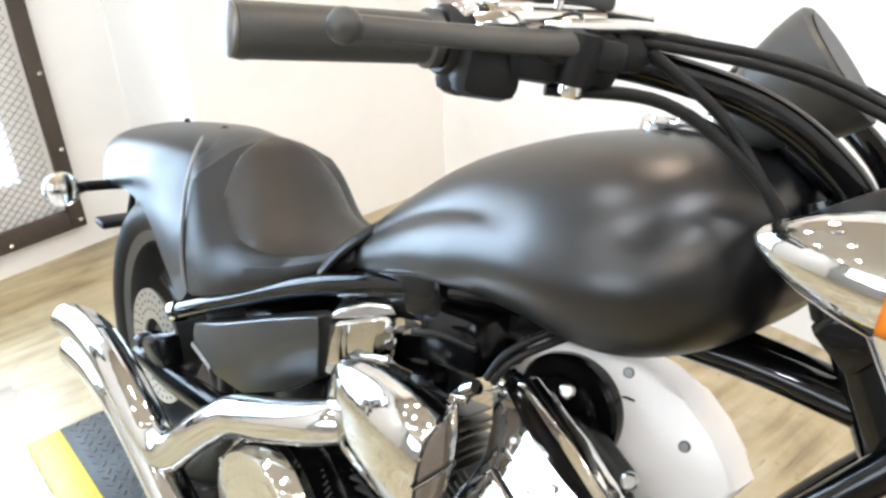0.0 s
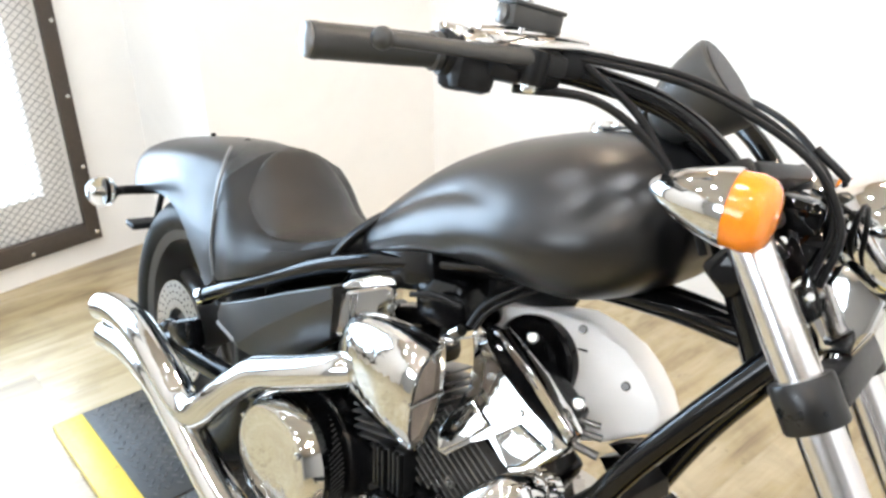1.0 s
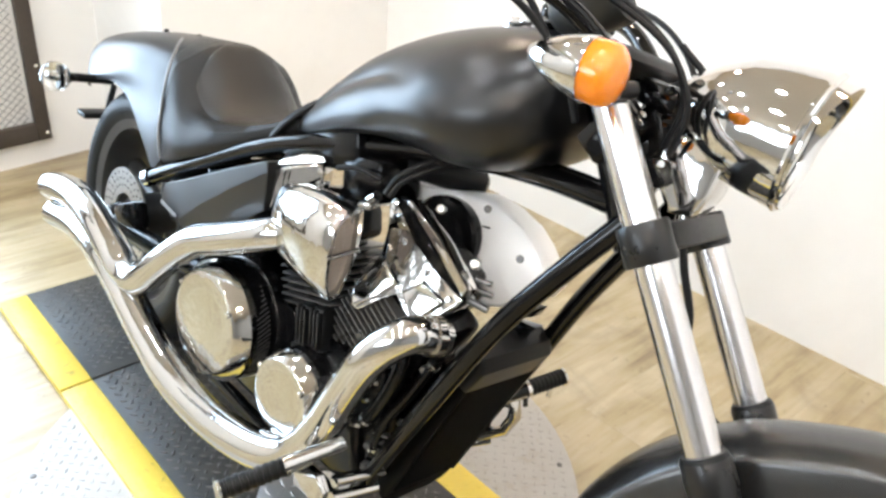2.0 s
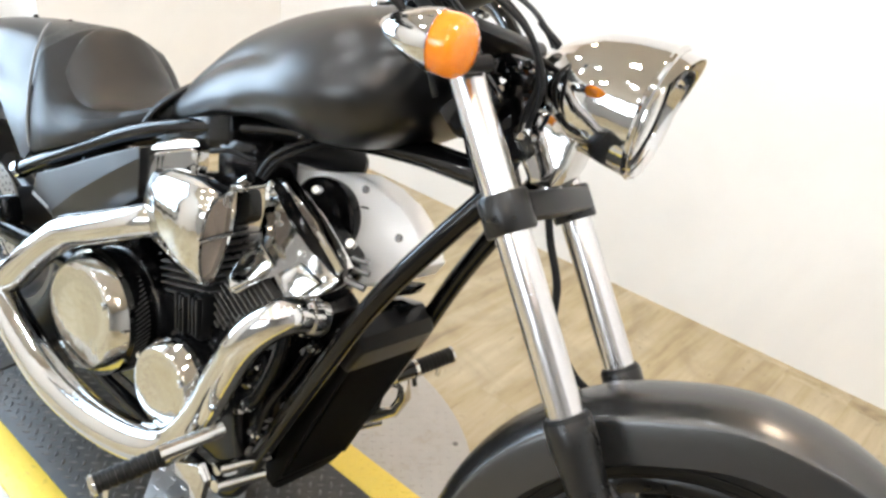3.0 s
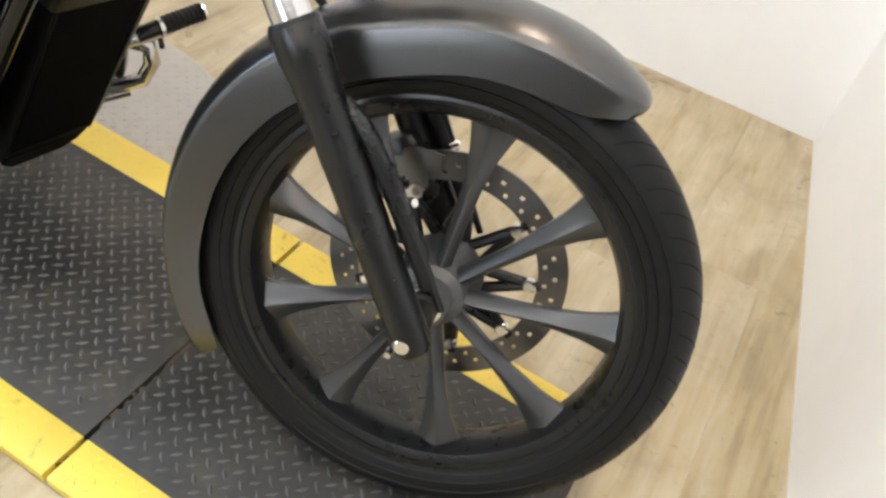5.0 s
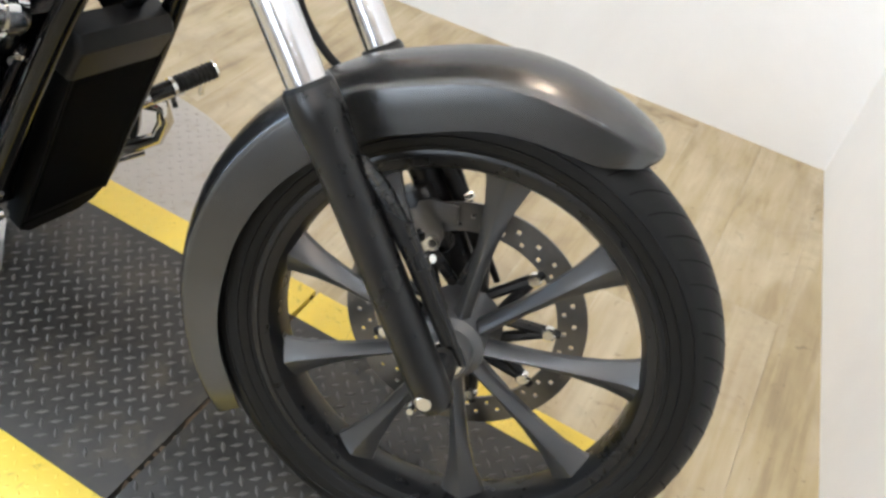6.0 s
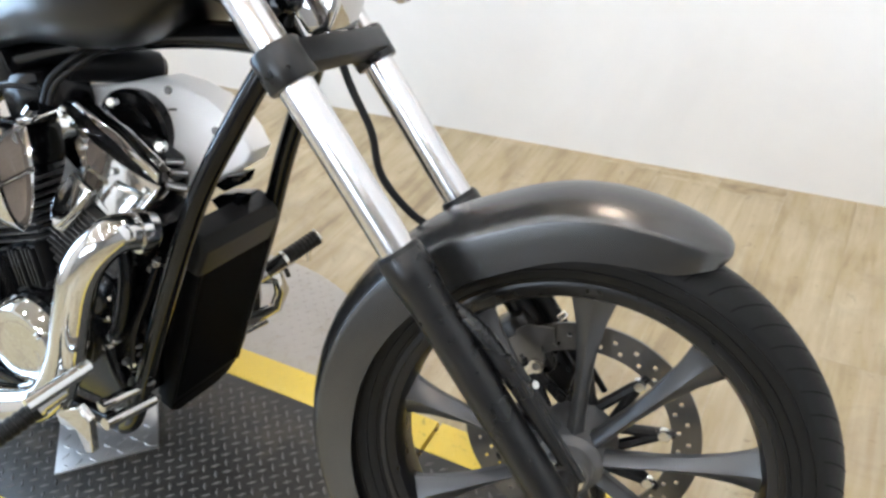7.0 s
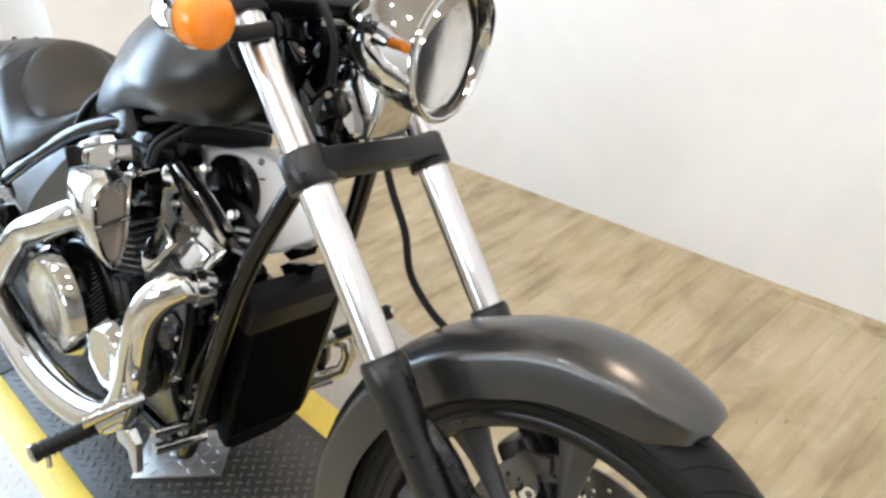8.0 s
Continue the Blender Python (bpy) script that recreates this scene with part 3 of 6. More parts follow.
    for q in (0, 5):
        for k in range(n):
            j = (k + 1) % n
            bm.faces.new((rows[q][k][0], rows[q][j][0], rows[q][j][1], rows[q][k][1]))
    disc = piece("brake_disc", bm, STEEL, "drilled steel brake disc", ST, wheel)
    for k in range(9):
        t = radians(12.5 + 40 * k)
        bm = bmesh.new()
        c, s = math.cos(t), math.sin(t)
        for off in (-1, 1):
            t0 = t + off * 0.26
            tube(bm, [tuple(D + Vector((math.cos(t0) * 0.058, -0.012, math.sin(t0) * 0.058))), tuple(D + Vector((c * 0.124, 0, s * 0.124)))], 0.0085, 8, 1)
        tube(bm, [tuple(D + Vector((c * 0.118, 0, s * 0.118))), tuple(D + Vector((c * 0.140, 0, s * 0.140)))], 0.007, 8, 1)
        piece("carrier_arm", bm, LEG_PAINT, "", ST, wheel)
        bm = bmesh.new()
        bolt(bm, D + Vector((c * 0.123, -0.006, s * 0.123)), (0, -1, 0), 0.0105, 0.006)
        piece("rivet", bm, BOLT, "bright disc rivet", ST, wheel)
    return wheel


# near-black colour for the shade inside grooves, drillings and pipe ends
HOLLOW_SHADE = material("hollow_shade", (0.0035, 0.0035, 0.0035), 0.85, vary=0.2, spec=0.12)
wheel_front()


def fender_front():
    """A long shell over the front tyre, pinched to a lip in front, with a raised crown."""
    rings = []
    for deg, out, w, drop in ((219, 0.388, 0.048, 0.055), (212, 0.390, 0.058, 0.068), (200, 0.392, 0.062, 0.072), (185, 0.394, 0.069, 0.082), (165, 0.395, 0.072, 0.086), (145, 0.395, 0.073, 0.088), (125, 0.394, 0.073, 0.088), (108, 0.393, 0.072, 0.086),
                              (97, 0.398, 0.071, 0.083), (88, 0.398, 0.070, 0.079), (80, 0.396, 0.068, 0.073), (74, 0.393, 0.064, 0.064), (70, 0.390, 0.057, 0.048), (67, 0.386, 0.046, 0.032), (65.5, 0.381, 0.032, 0.015)):
        t = radians(deg)
        half = [(1.0, 1.0), (1.004, 0.66), (1.000, 0.42), (0.988, 0.345), (0.955, 0.308), (0.90, 0.272), (0.83, 0.228), (0.73, 0.170), (0.58, 0.100), (0.34, 0.030)]
        outer = [(-w * a, out - drop * b) for a, b in half] + [(0, out)] + [(w * a, out - drop * b) for a, b in half[::-1]]
        inner = [(y * 0.955, r - 0.003) for y, r in outer[::-1]]
        inner[0], inner[-1] = (w * 0.955, out - drop), (-w * 0.955, out - drop)
        rings.append([AX + Vector((math.cos(t) * r, y, math.sin(t) * r)) for y, r in outer + inner])
    rings = [[Vector(p) for p in np.array(r).reshape(-1, 3)] for r in spline([np.array([tuple(v) for v in r]).ravel() for r in rings], 4)]
    bm = bmesh.new()
    loft(bm, rings)
    f = piece("front_fender", bm, FENDER, "matte charcoal front mudguard", ST, angle=50)
    return f


fender_front()

# fork: two polished tubes in black legs, joined by the clamps
FD = Vector((0.2535, 0, -0.3385)).normalized()
FP = Vector((1.453, 0, 0.832))


def fork_at(z, y):
    return Vector((FP.x + FD.x * (FP.z - z) / -FD.z, y, z))


for s in (-1, 1):
    y = 0.130 * s - 0.008
    bm = bmesh.new()
    tube(bm, [tuple(fork_at(1.06, y)), tuple(fork_at(0.60, y))], 0.0232, 32, 1)
    piece("fork_tube", bm, CHROME_SOFT, "polished steel fork tube", ST)
    bm = bmesh.new()
    top = fork_at(0.661, y)
    lathe(bm, [(0, 0.0242), (0, 0.029), (0.003, 0.0305), (0.034, 0.0305), (0.046, 0.0285), (0.075, 0.0265), (0.20, 0.0255), (0.35, 0.025), (0.397, 0.025), (0.407, 0.020), (0.409, 0)], top, FD, 28)
    leg = piece("fork_leg", bm, LEG_PAINT, "black painted lower fork leg", ST)
    bm = bmesh.new()
    lathe(bm, [(-0.005, 0.0), (-0.005, 0.0265), (0.0, 0.0295), (0.008, 0.0295)], top, FD, 28)
    piece("dust_seal", bm, BLACK_PLASTIC, "", ST, leg)
    # rib that carries the mudguard, and the axle lug
    bm = bmesh.new()
    rib = [fork_at(z, y - 0.012 * s) + Vector((0.032, 0, 0.023)) for z in (0.588, 0.548, 0.475, 0.395)]
    tube(bm, [(*(rib[0] - Vector((0.018, 0, 0.013))), 0.010), (*(rib[1] - Vector((0.006, 0, 0.004))), 0.013), (*rib[2], 0.013), (*rib[3], 0.010)], 0.014, 12, 3)
    piece("mudguard_mount", bm, LEG_PAINT, "", ST, leg)
    bm = bmesh.new()
    blade = [fork_at(z, y - 0.010 * s) + Vector((0.037, 0, 0.027)) for z in (0.52, 0.44, 0.37)]
    tube(bm, [(*blade[0], 0.010), (*blade[1], 0.009), (*blade[2], 0.007)], 0.009, 10, 3, flat=0.7)
    piece("leg_blade", bm, LEG_PAINT, "", ST, leg)
    bm = bmesh.new()
    bolt(bm, rib[2] + Vector((0.006, -0.006 * s, 0.012)), (0.6, s * 0.5, 0.5), 0.007, 0.008)
    piece("bolt", bm, BOLT, "", ST, leg)
    bm = bmesh.new()
    lathe(bm, [(-0.045, 0.0), (-0.045, 0.020), (0.024, 0.0225), (0.029, 0.020), (0.029, 0)], AX + Vector((0, 0.115 * s, 0)), (0, s, 0), 28)
    piece("axle_lug", bm, LEG_PAINT, "", ST, leg)
    bm = bmesh.new()
    lathe(bm, [(-0.01, 0.0125), (0.008, 0.0125), (0.012, 0.009), (0.012, 0)], AX + Vector((0, 0.148 * s, 0)), (0, s, 0), 20)
    piece("axle_bolt", bm, BOLT, "bright axle bolt", ST, leg)
    bm = bmesh.new()
    bolt(bm, AX + Vector((-0.014, 0.140 * s, -0.028)), (0, s, 0), 0.006, 0.006)
    piece("pinch_bolt", bm, BOLT, "", ST, leg)
    # clamp rings
    for z, rr, hh, nm in ((0.867, 0.0325, 0.025, "lower_clamp_ring"), (1.050, 0.030, 0.016, "upper_clamp_ring")):
        bm = bmesh.new()
        lathe(bm, [(-hh, 0.024), (-hh, rr - 0.002), (-hh + 0.003, rr), (hh - 0.003, rr), (hh, rr - 0.002), (hh, 0.024)], fork_at(z, y), FD, 32)
        piece(nm, bm, BLACK_PLASTIC if z > 1 else LEG_PAINT, "", ST)
fn = FD.cross(Vector((0, 1, 0)))
axes = Matrix((FD, Vector((0, 1, 0)), fn)).transposed().to_4x4()
for z, nm, d in ((0.869, "lower_fork_bridge", 0.036), (1.052, "upper_fork_bridge", 0.022)):
    bm = bmesh.new()
    box(bm, (d, 0.256, 0.046), Matrix.Translation(fork_at(z, -0.008) + fn * (0.012 if fn.x > 0 else -0.012)) @ axes, 0.008)
    piece(nm, bm, BLACK_PLASTIC, "black cast fork bridge", ST)
bm = bmesh.new()
u = Vector((-math.sin(radians(RAKE)), 0, math.cos(radians(RAKE))))
tube(bm, [tuple(foot + u * 0.98), tuple(foot + u * 1.23)], 0.034, 24, 1)
piece("steering_head", bm, GLOSS, "gloss black steering head")

for size, at, tip, nm, lab in (((0.060, 0.075, 0.100), (1.342, 0.0, 0.955), 35, "stem_shroud", "black shroud round the steering stem"), ((0.050, 0.040, 0.085), (1.318, -0.078, 0.945), 35, "ignition_block", "black ignition switch block"),
                               ((0.045, 0.036, 0.060), (1.345, 0.072, 0.955), 20, "wiring_connector", "black wiring connector"), ((0.040, 0.030, 0.045), (1.372, -0.052, 0.905), 50, "wiring_connector", "black wiring connector"), ((0.060, 0.11, 0.035), (1.345, 0.0, 1.004), 5, "gauge_bracket", "black gauge bracket")):
    bm = bmesh.new()
    box(bm, size, pose(*at, 0, tip, 0), 0.009)
    piece(nm, bm, GLOSS, lab, UP)
for x, y, z in ((1.345, -0.082, 0.975), (1.330, -0.102, 0.930), (1.385, -0.066, 0.925), (1.362, -0.060, 1.015)):
    bm = bmesh.new()
    bolt(bm, (x, y, z), (0.5, -0.8, 0.3), 0.006, 0.005)
    piece("bolt", bm, CHROME, "", UP)

# headlamp with its peaked chrome shell
def headlamp():
    ax = Vector((0.995, 0, -0.06)).normalized()
    up = Vector((0.06, 0, 0.995))
    sy = Vector((0, 1, 0))
    c0 = Vector((1.356, -0.003, 1.040))
    rings = []
    for a, ry, rz, lift in ((0, 0.012, 0.014, 0), (0.012, 0.032, 0.034, 0), (0.045, 0.056, 0.060, 0), (0.085, 0.070, 0.078, 0.001), (0.125, 0.076, 0.085, 0.002), (0.165, 0.079, 0.089, 0.002)):
        rings.append([c0 + ax * a + sy * (ry * math.cos(t)) + up * (rz * math.sin(t) + lift) for t in (2 * math.pi * k / 40 for k in range(40))])
    # the peak: the upper rim runs forward, then the shell turns back inside
    lip, inn = [], []
    for k in range(40):
        t = 2 * math.pi * k / 40
        f = max(0.0, math.sin(t)) ** 1.3
        lip.append(c0 + ax * (0.178 + 0.024 * f) + sy * (0.080 * math.cos(t) * (1 - 0.12 * f)) + up * (0.087 * math.sin(t) * (1 - 0.06 * f) + 0.002))
        inn.append(c0 + ax * (0.174 + 0.020 * f) + sy * (0.074 * math.cos(t) * (1 - 0.12 * f)) + up * (0.085 * math.sin(t) * (1 - 0.06 * f) + 0.002))
    back = [c0 + ax * 0.160 + sy * (0.070 * math.cos(t)) + up * (0.083 * math.sin(t) + 0.002) for t in (2 * math.pi * k / 40 for k in range(40))]
    bm = bmesh.new()
    loft(bm, rings + [lip, inn, back], cap=False)
    lamp = piece("headlamp", bm, CHROME, "chrome headlamp shell with a peak", ST, angle=50)
    bm = bmesh.new()
    loft(bm, [[c0 + ax * (0.158 + 0.012 * (1 - q * q)) + sy * (0.069 * q * math.cos(t)) + up * (0.082 * q * math.sin(t) + 0.002) for t in (2 * math.pi * k / 40 for k in range(40))] for q in (1.0, 0.85, 0.6, 0.3, 0.05)])
    bmr = bmesh.new()
    loft(bmr, [back] + [[c0 + ax * a + sy * (0.070 * q * math.cos(t)) + up * (0.083 * q * math.sin(t) + 0.002) for t in (2 * math.pi * k / 40 for k in range(40))] for a, q in ((0.115, 0.92), (0.090, 0.74), (0.072, 0.5), (0.064, 0.2))])
    piece("reflector", bmr, REFLECTOR, "silvered lamp reflector", ST, lamp)
    lens = piece("lens", bm, GLASS, "clear glass headlamp lens", ST, lamp)
    lens.visible_shadow = False
    bm = bmesh.new()
    ringp = [[c0 + ax * a + sy * (0.0735 * q * math.cos(t)) + up * (0.0865 * q * math.sin(t) + 0.002) for t in (2 * math.pi * k / 40 for k in range(40))] for a, q in ((0.159, 0.935), (0.163, 0.935), (0.163, 0.955), (0.159, 0.955))]
    loft(bm, ringp + [ringp[0]], cap=False)
    piece("lens_seal", bm, BLACK_PLASTIC, "black rubber lens seal", ST, lamp)
    bm = bmesh.new()
    lathe(bm, [(0, 0.012), (0.03, 0.012), (0.035, 0.008), (0.035, 0)], c0 + ax * 0.065 + up * 0.002, ax, 16)
    piece("bulb_shade", bm, STEEL, "", ST, lamp)
    # chrome carrier below, reaching to the lower bridge
    bm = bmesh.new()
    prism(bm, [(1.366, 0.945), (1.380, 0.968), (1.418, 0.972), (1.456, 0.944), (1.452, 0.905), (1.440, 0.874), (1.408, 0.868), (1.372, 0.912)], -0.046, 0.046, 0.010)
    lathe(bm, [(0, 0.0), (0, 0.019), (0.018, 0.017), (0.040, 0.015), (0.058, 0.018), (0.058, 0)], (1.421, 0, 0.905), (0.12, 0, -1), 20)
    piece("lamp_bracket", bm, CHROME, "chrome headlamp bracket", UP)
    bm = bmesh.new()
    rim = []
    for k in range(40):
        t = 2 * math.pi * k / 40
        c, sn = math.cos(t), math.sin(t)
        f = max(0.0, sn) ** 1.3
        mid = c0 + ax * (0.170 + 0.006 * f) + sy * (0.079 * c) + up * (0.0865 * sn + 0.002)
        out = (sy * c + up * sn).normalized()
        rim.append([mid + (out * math.cos(q) + ax * math.sin(q)) * 0.0052 for q in (2 * math.pi * n / 8 for n in range(8))])
    loft(bm, rim + [rim[0]], cap=False)
    piece("bezel", bm, CHROME, "thick chrome bezel", ST, lamp)


headlamp()


def signal(at, ax, lens_mat, name, lens_label, stem_to, mat_body, m=ST, size=1.0, globe=False):
    """A bullet-shaped turn signal: chrome body, coloured lens, dark stem."""
    ax = Vector(ax).normalized()
    at = Vector(at)
    bm = bmesh.new()
    lathe(bm, [(a * size, r * size) for a, r in ((-0.085, 0.002), (-0.080, 0.009), (-0.066, 0.019), (-0.045, 0.029), (-0.020, 0.037), (0.0, 0.041), (0.006, 0.0415), (0.006, 0.037), (0.0, 0))], at, ax, 32)
    body = piece(name, bm, mat_body, "", m)
    bm = bmesh.new()
    if globe:
        bmesh.ops.create_uvsphere(bm, u_segments=24, v_segments=16, radius=0.036, matrix=Matrix.Translation(at + ax * 0.008))
    else:
        lathe(bm, [(a * size, r * size) for a, r in ((0.004, 0), (0.004, 0.0385), (0.024, 0.0400), (0.036, 0.037), (0.043, 0.029), (0.046, 0.015), (0.047, 0))], at, ax, 32)
    piece("lens", bm, lens_mat, lens_label, m, body)
    if globe:
        bm = bmesh.new()
        lathe(bm, [(-0.030, 0.010), (-0.020, 0.022), (-0.014, 0.022), (-0.008, 0.008), (0.014, 0.007), (0.018, 0)], at + ax * 0.008, ax, 20)
        piece("bulb", bm, CHROME, "", m, body)
    bm = bmesh.new()
    tube(bm, [tuple(at + ax * -0.02), *[tuple(p) for p in stem_to]], 0.011, 12, 4)
    piece("stem", bm, BLACK_PLASTIC, "", m, body)


for s in (-1, 1):
    signal((1.326, 0.244 * s, 1.038), (0.97, 0.0, 0.0), AMBER, "front_turn_signal", "amber turn-signal lens", [(1.325, 0.19 * s, 1.02), (1.345, 0.14 * s, 1.03)], CHROME, ST, 0.9)

# handlebar with grips, levers and switches
BAR_R = [(0.992, -0.447, 1.098), (1.040, -0.336, 1.112), (1.082, -0.250, 1.120), (1.140, -0.185, 1.121), (1.210, -0.135, 1.108), (1.268, -0.100, 1.072), (1.294, -0.085, 1.035), (1.300, -0.080, 1.005)]
bm = bmesh.new()
tube(bm, BAR_R, 0.0135, 18, 6)
tube(bm, [(x, -y, z) for x, y, z in BAR_R], 0.0135, 18, 6)
bar = piece("handlebar", bm, GLOSS, "gloss black pulled-back handlebar", ST)


def grip(s):
    a, b = Vector(BAR_R[0]), Vector(BAR_R[1])
    a, b = V(a.x, a.y * -s, a.z), V(b.x, b.y * -s, b.z)
    d = (b - a).normalized()
    bm = bmesh.new()
    lathe(bm, [(-0.006, 0.0), (-0.006, 0.0130), (-0.004, 0.0165), (0.001, 0.0172), (0.004, 0.0166), (0.118, 0.0162), (0.120, 0.0190), (0.126, 0.0190), (0.126, 0.013)], a, d, 26)
    g = piece("grip", bm, GRIP_RUBBER, "black rubber grip with a steel end cap", ST, bar)
    bm = bmesh.new()
    lathe(bm, [(-0.010, 0.0), (-0.009, 0.0135), (-0.007, 0.0160), (-0.005, 0.0160), (-0.005, 0)], a, d, 26)
    piece("end_cap", bm, STEEL, "steel end cap", ST, g)
    # switch block, master cylinder, lever
    bm = bmesh.new()
    lathe(bm, [(0.128, 0.0), (0.128, 0.021), (0.132, 0.024), (0.160, 0.024), (0.164, 0.021), (0.164, 0)], a, d, 24)
    box(bm, (0.026, 0.030, 0.030), Matrix.Translation(a + d * 0.146 + Vector((0.006, 0, -0.020))), 0.008)
    piece("switch_block", bm, BLACK_PLASTIC, "", ST, bar)
    bm = bmesh.new()
    box(bm, (0.030, 0.028, 0.022), Matrix.Translation(a + d * 0.142 + Vector((0.0, 0, 0.016))), 0.005)
    tube(bm, [tuple(a + d * 0.150 + Vector((0.01, 0, 0.016))), tuple(a + d * 0.185 + Vector((0.014, 0, 0.018))), tuple(a + d * 0.235 + Vector((0.020, 0, 0.018)))], 0.011, 12, 3)
    tube(bm, [tuple(a + d * 0.160 + Vector((0.03, 0, 0.006))), tuple(a + d * 0.190 + Vector((0.034, 0, 0.018))), tuple(a + d * 0.215 + Vector((0.02, 0, 0.020)))], 0.007, 10, 4)
    piece("switch_cover", bm, CHROME, "chrome switch cover", ST, bar)
    lev = a + d * 0.195 + Vector((0.046, 0, 0.008))
    bm = bmesh.new()
    tube(bm, [(*lev, 0.010), (*(a + d * 0.150 + Vector((0.050, 0, 0.008))), 0.009), (*(a + d * 0.090 + Vector((0.054, 0, 0.010))), 0.0080), (*(a + d * 0.028 + Vector((0.052, 0, 0.012))), 0.0075)], 0.008, 12, 5, flat=0.75)
    bmesh.ops.create_uvsphere(bm, u_segments=16, v_segments=10, radius=0.0105, matrix=Matrix.Translation(a + d * 0.022 + Vector((0.052, 0, 0.012))))
    piece("lever", bm, GRIP_RUBBER, "black ball-end lever", ST, bar)
    bm = bmesh.new()
    box(bm, (0.070, 0.046, 0.024), Matrix.Translation(a + d * 0.205 + Vector((0.028, 0, 0.002))) @ Matrix.Rotation(radians(-60 * s), 4, "Z"), 0.007)
    lathe(bm, [(-0.022, 0.010), (-0.018, 0.013), (0.012, 0.013), (0.012, 0)], lev + Vector((0, 0, -0.006)), (0, 0, 1), 18)
    m1 = piece("lever_perch", bm, BLACK_PLASTIC, "", ST, bar)
    for q, w, hgt, dz in ((0.150, 0.030, 0.036, -0.016), (0.180, 0.044, 0.034, -0.004), (0.222, 0.052, 0.038, -0.004), (0.262, 0.038, 0.034, 0.002)):
        bm = bmesh.new()
        box(bm, (w, 0.046, hgt), Matrix.Translation(a + d * q + Vector((0.020, 0, dz))) @ Matrix.Rotation(math.atan2(d.y, d.x) - math.pi / 2, 4, "Z"), 0.010)
        piece("perch_clamp", bm, BLACK_PLASTIC, "", ST, m1)
    bm = bmesh.new()
    for q0, q1, dx, dz, r in ((0.155, 0.290, 0.012, 0.024, 0.006), (0.170, 0.300, 0.036, 0.016, 0.005), (0.135, 0.165, 0.020, 0.012, 0.008)):
        tube(bm, [tuple(a + d * q0 + Vector((dx, 0, dz))), tuple(a + d * (q0 + q1) / 2 + Vector((dx + 0.006, 0, dz + 0.004))), tuple(a + d * q1 + Vector((dx, 0, dz)))], r, 10, 4)
    piece("hose_fitting", bm, CHROME, "chrome hose fittings", ST, bar)
    bm = bmesh.new()
    bolt(bm, lev + Vector((0, 0, -0.030)), (0, 0, -1), 0.009, 0.006)
    piece("pivot_bolt", bm, BOLT, "", ST, m1)
    if s < 0:
        # brake fluid cup on the right
        CUP = Matrix.Translation((1.086, -0.252, 1.163)) @ Matrix.Rotation(math.atan2(d.y, d.x) - math.pi / 2, 4, "Z")
        bm = bmesh.new()
        box(bm, (0.034, 0.062, 0.022), CUP, 0.004)
        st = a + d * 0.196 + Vector((0.02, 0, 0.02))
        bmm = bmesh.new()
        tube(bmm, [tuple(st), tuple(st + Vector((0.004, -0.004, 0.06))), tuple(st + Vector((0.02, -0.03, 0.15)))], 0.0042, 10, 4)
        lathe(bmm, [(-0.012, 0.004), (-0.008, 0.022), (0.0, 0.030), (0.004, 0.031), (0.004, 0)], st + Vector((0.02, -0.03, 0.172)), (-0.9, 0.2, 0.1), 28)
        piece("mirror", bmm, CHROME, "small round chrome mirror", ST)
        cup = piece("brake_fluid_cup", bm, GRIP_RUBBER, "black brake fluid cup", ST, bar)
        bm = bmesh.new()
        box(bm, (0.036, 0.064, 0.005), CUP @ Matrix.Translation((0, 0, 0.012)), 0.0015)
        piece("lid", bm, GRIP_RUBBER, "", ST, cup)
        bm = bmesh.new()
        lathe(bm, [(0, 0.0), (0, 0.009), (0.004, 0.009), (0.006, 0.006), (0.006, 0)], CUP @ V(0, -0.031, -0.001), CUP.to_3x3() @ V(0, -1, 0), 20)
        piece("sight_glass", bm, STEEL, "round sight glass", ST, cup)
        bm = bmesh.new()
        box(bm, (0.014, 0.030, 0.020), CUP @ Matrix.Translation((0, 0, -0.018)), 0.004)
        piece("cup_foot", bm, CHROME, "", ST, cup)


GRIP_RUBBER = material("grip_rubber", (0.032, 0.032, 0.030), 0.42, vary=0.2, scale=80, bump=0.2, bump_scale=600)
grip(-1)
grip(1)
# instrument pod seen from behind
bm = bmesh.new()
pc, pd = Vector((1.212, 0.0, 1.148)), Vector((0.70, 0.0, 0.70)).normalized()
lathe(bm, [(-0.092, 0.0), (-0.090, 0.018), (-0.078, 0.034), (-0.052, 0.047), (-0.020, 0.055), (0.0, 0.058), (0.008, 0.058), (0.012, 0.054), (0.010, 0.050), (0.010, 0)], pc, pd, 36)
pod = piece("instrument_pod", bm, GRIP_RUBBER, "dark rounded speedometer housing", ST)
bm = bmesh.new()
lathe(bm, [(0.011, 0), (0.011, 0.049), (0.0125, 0.049), (0.0125, 0)], pc, pd, 32)
piece("dial_glass", bm, BLACK_PLASTIC, "", ST, pod)
bm = bmesh.new()
tube(bm, [tuple(pc + pd * -0.03 - Vector((0, 0, 0.04))), (1.28, 0.0, 1.04), (1.295, 0, 1.015)], 0.016, 12, 4)
piece("pod_stalk", bm, GLOSS, "", ST, pod)
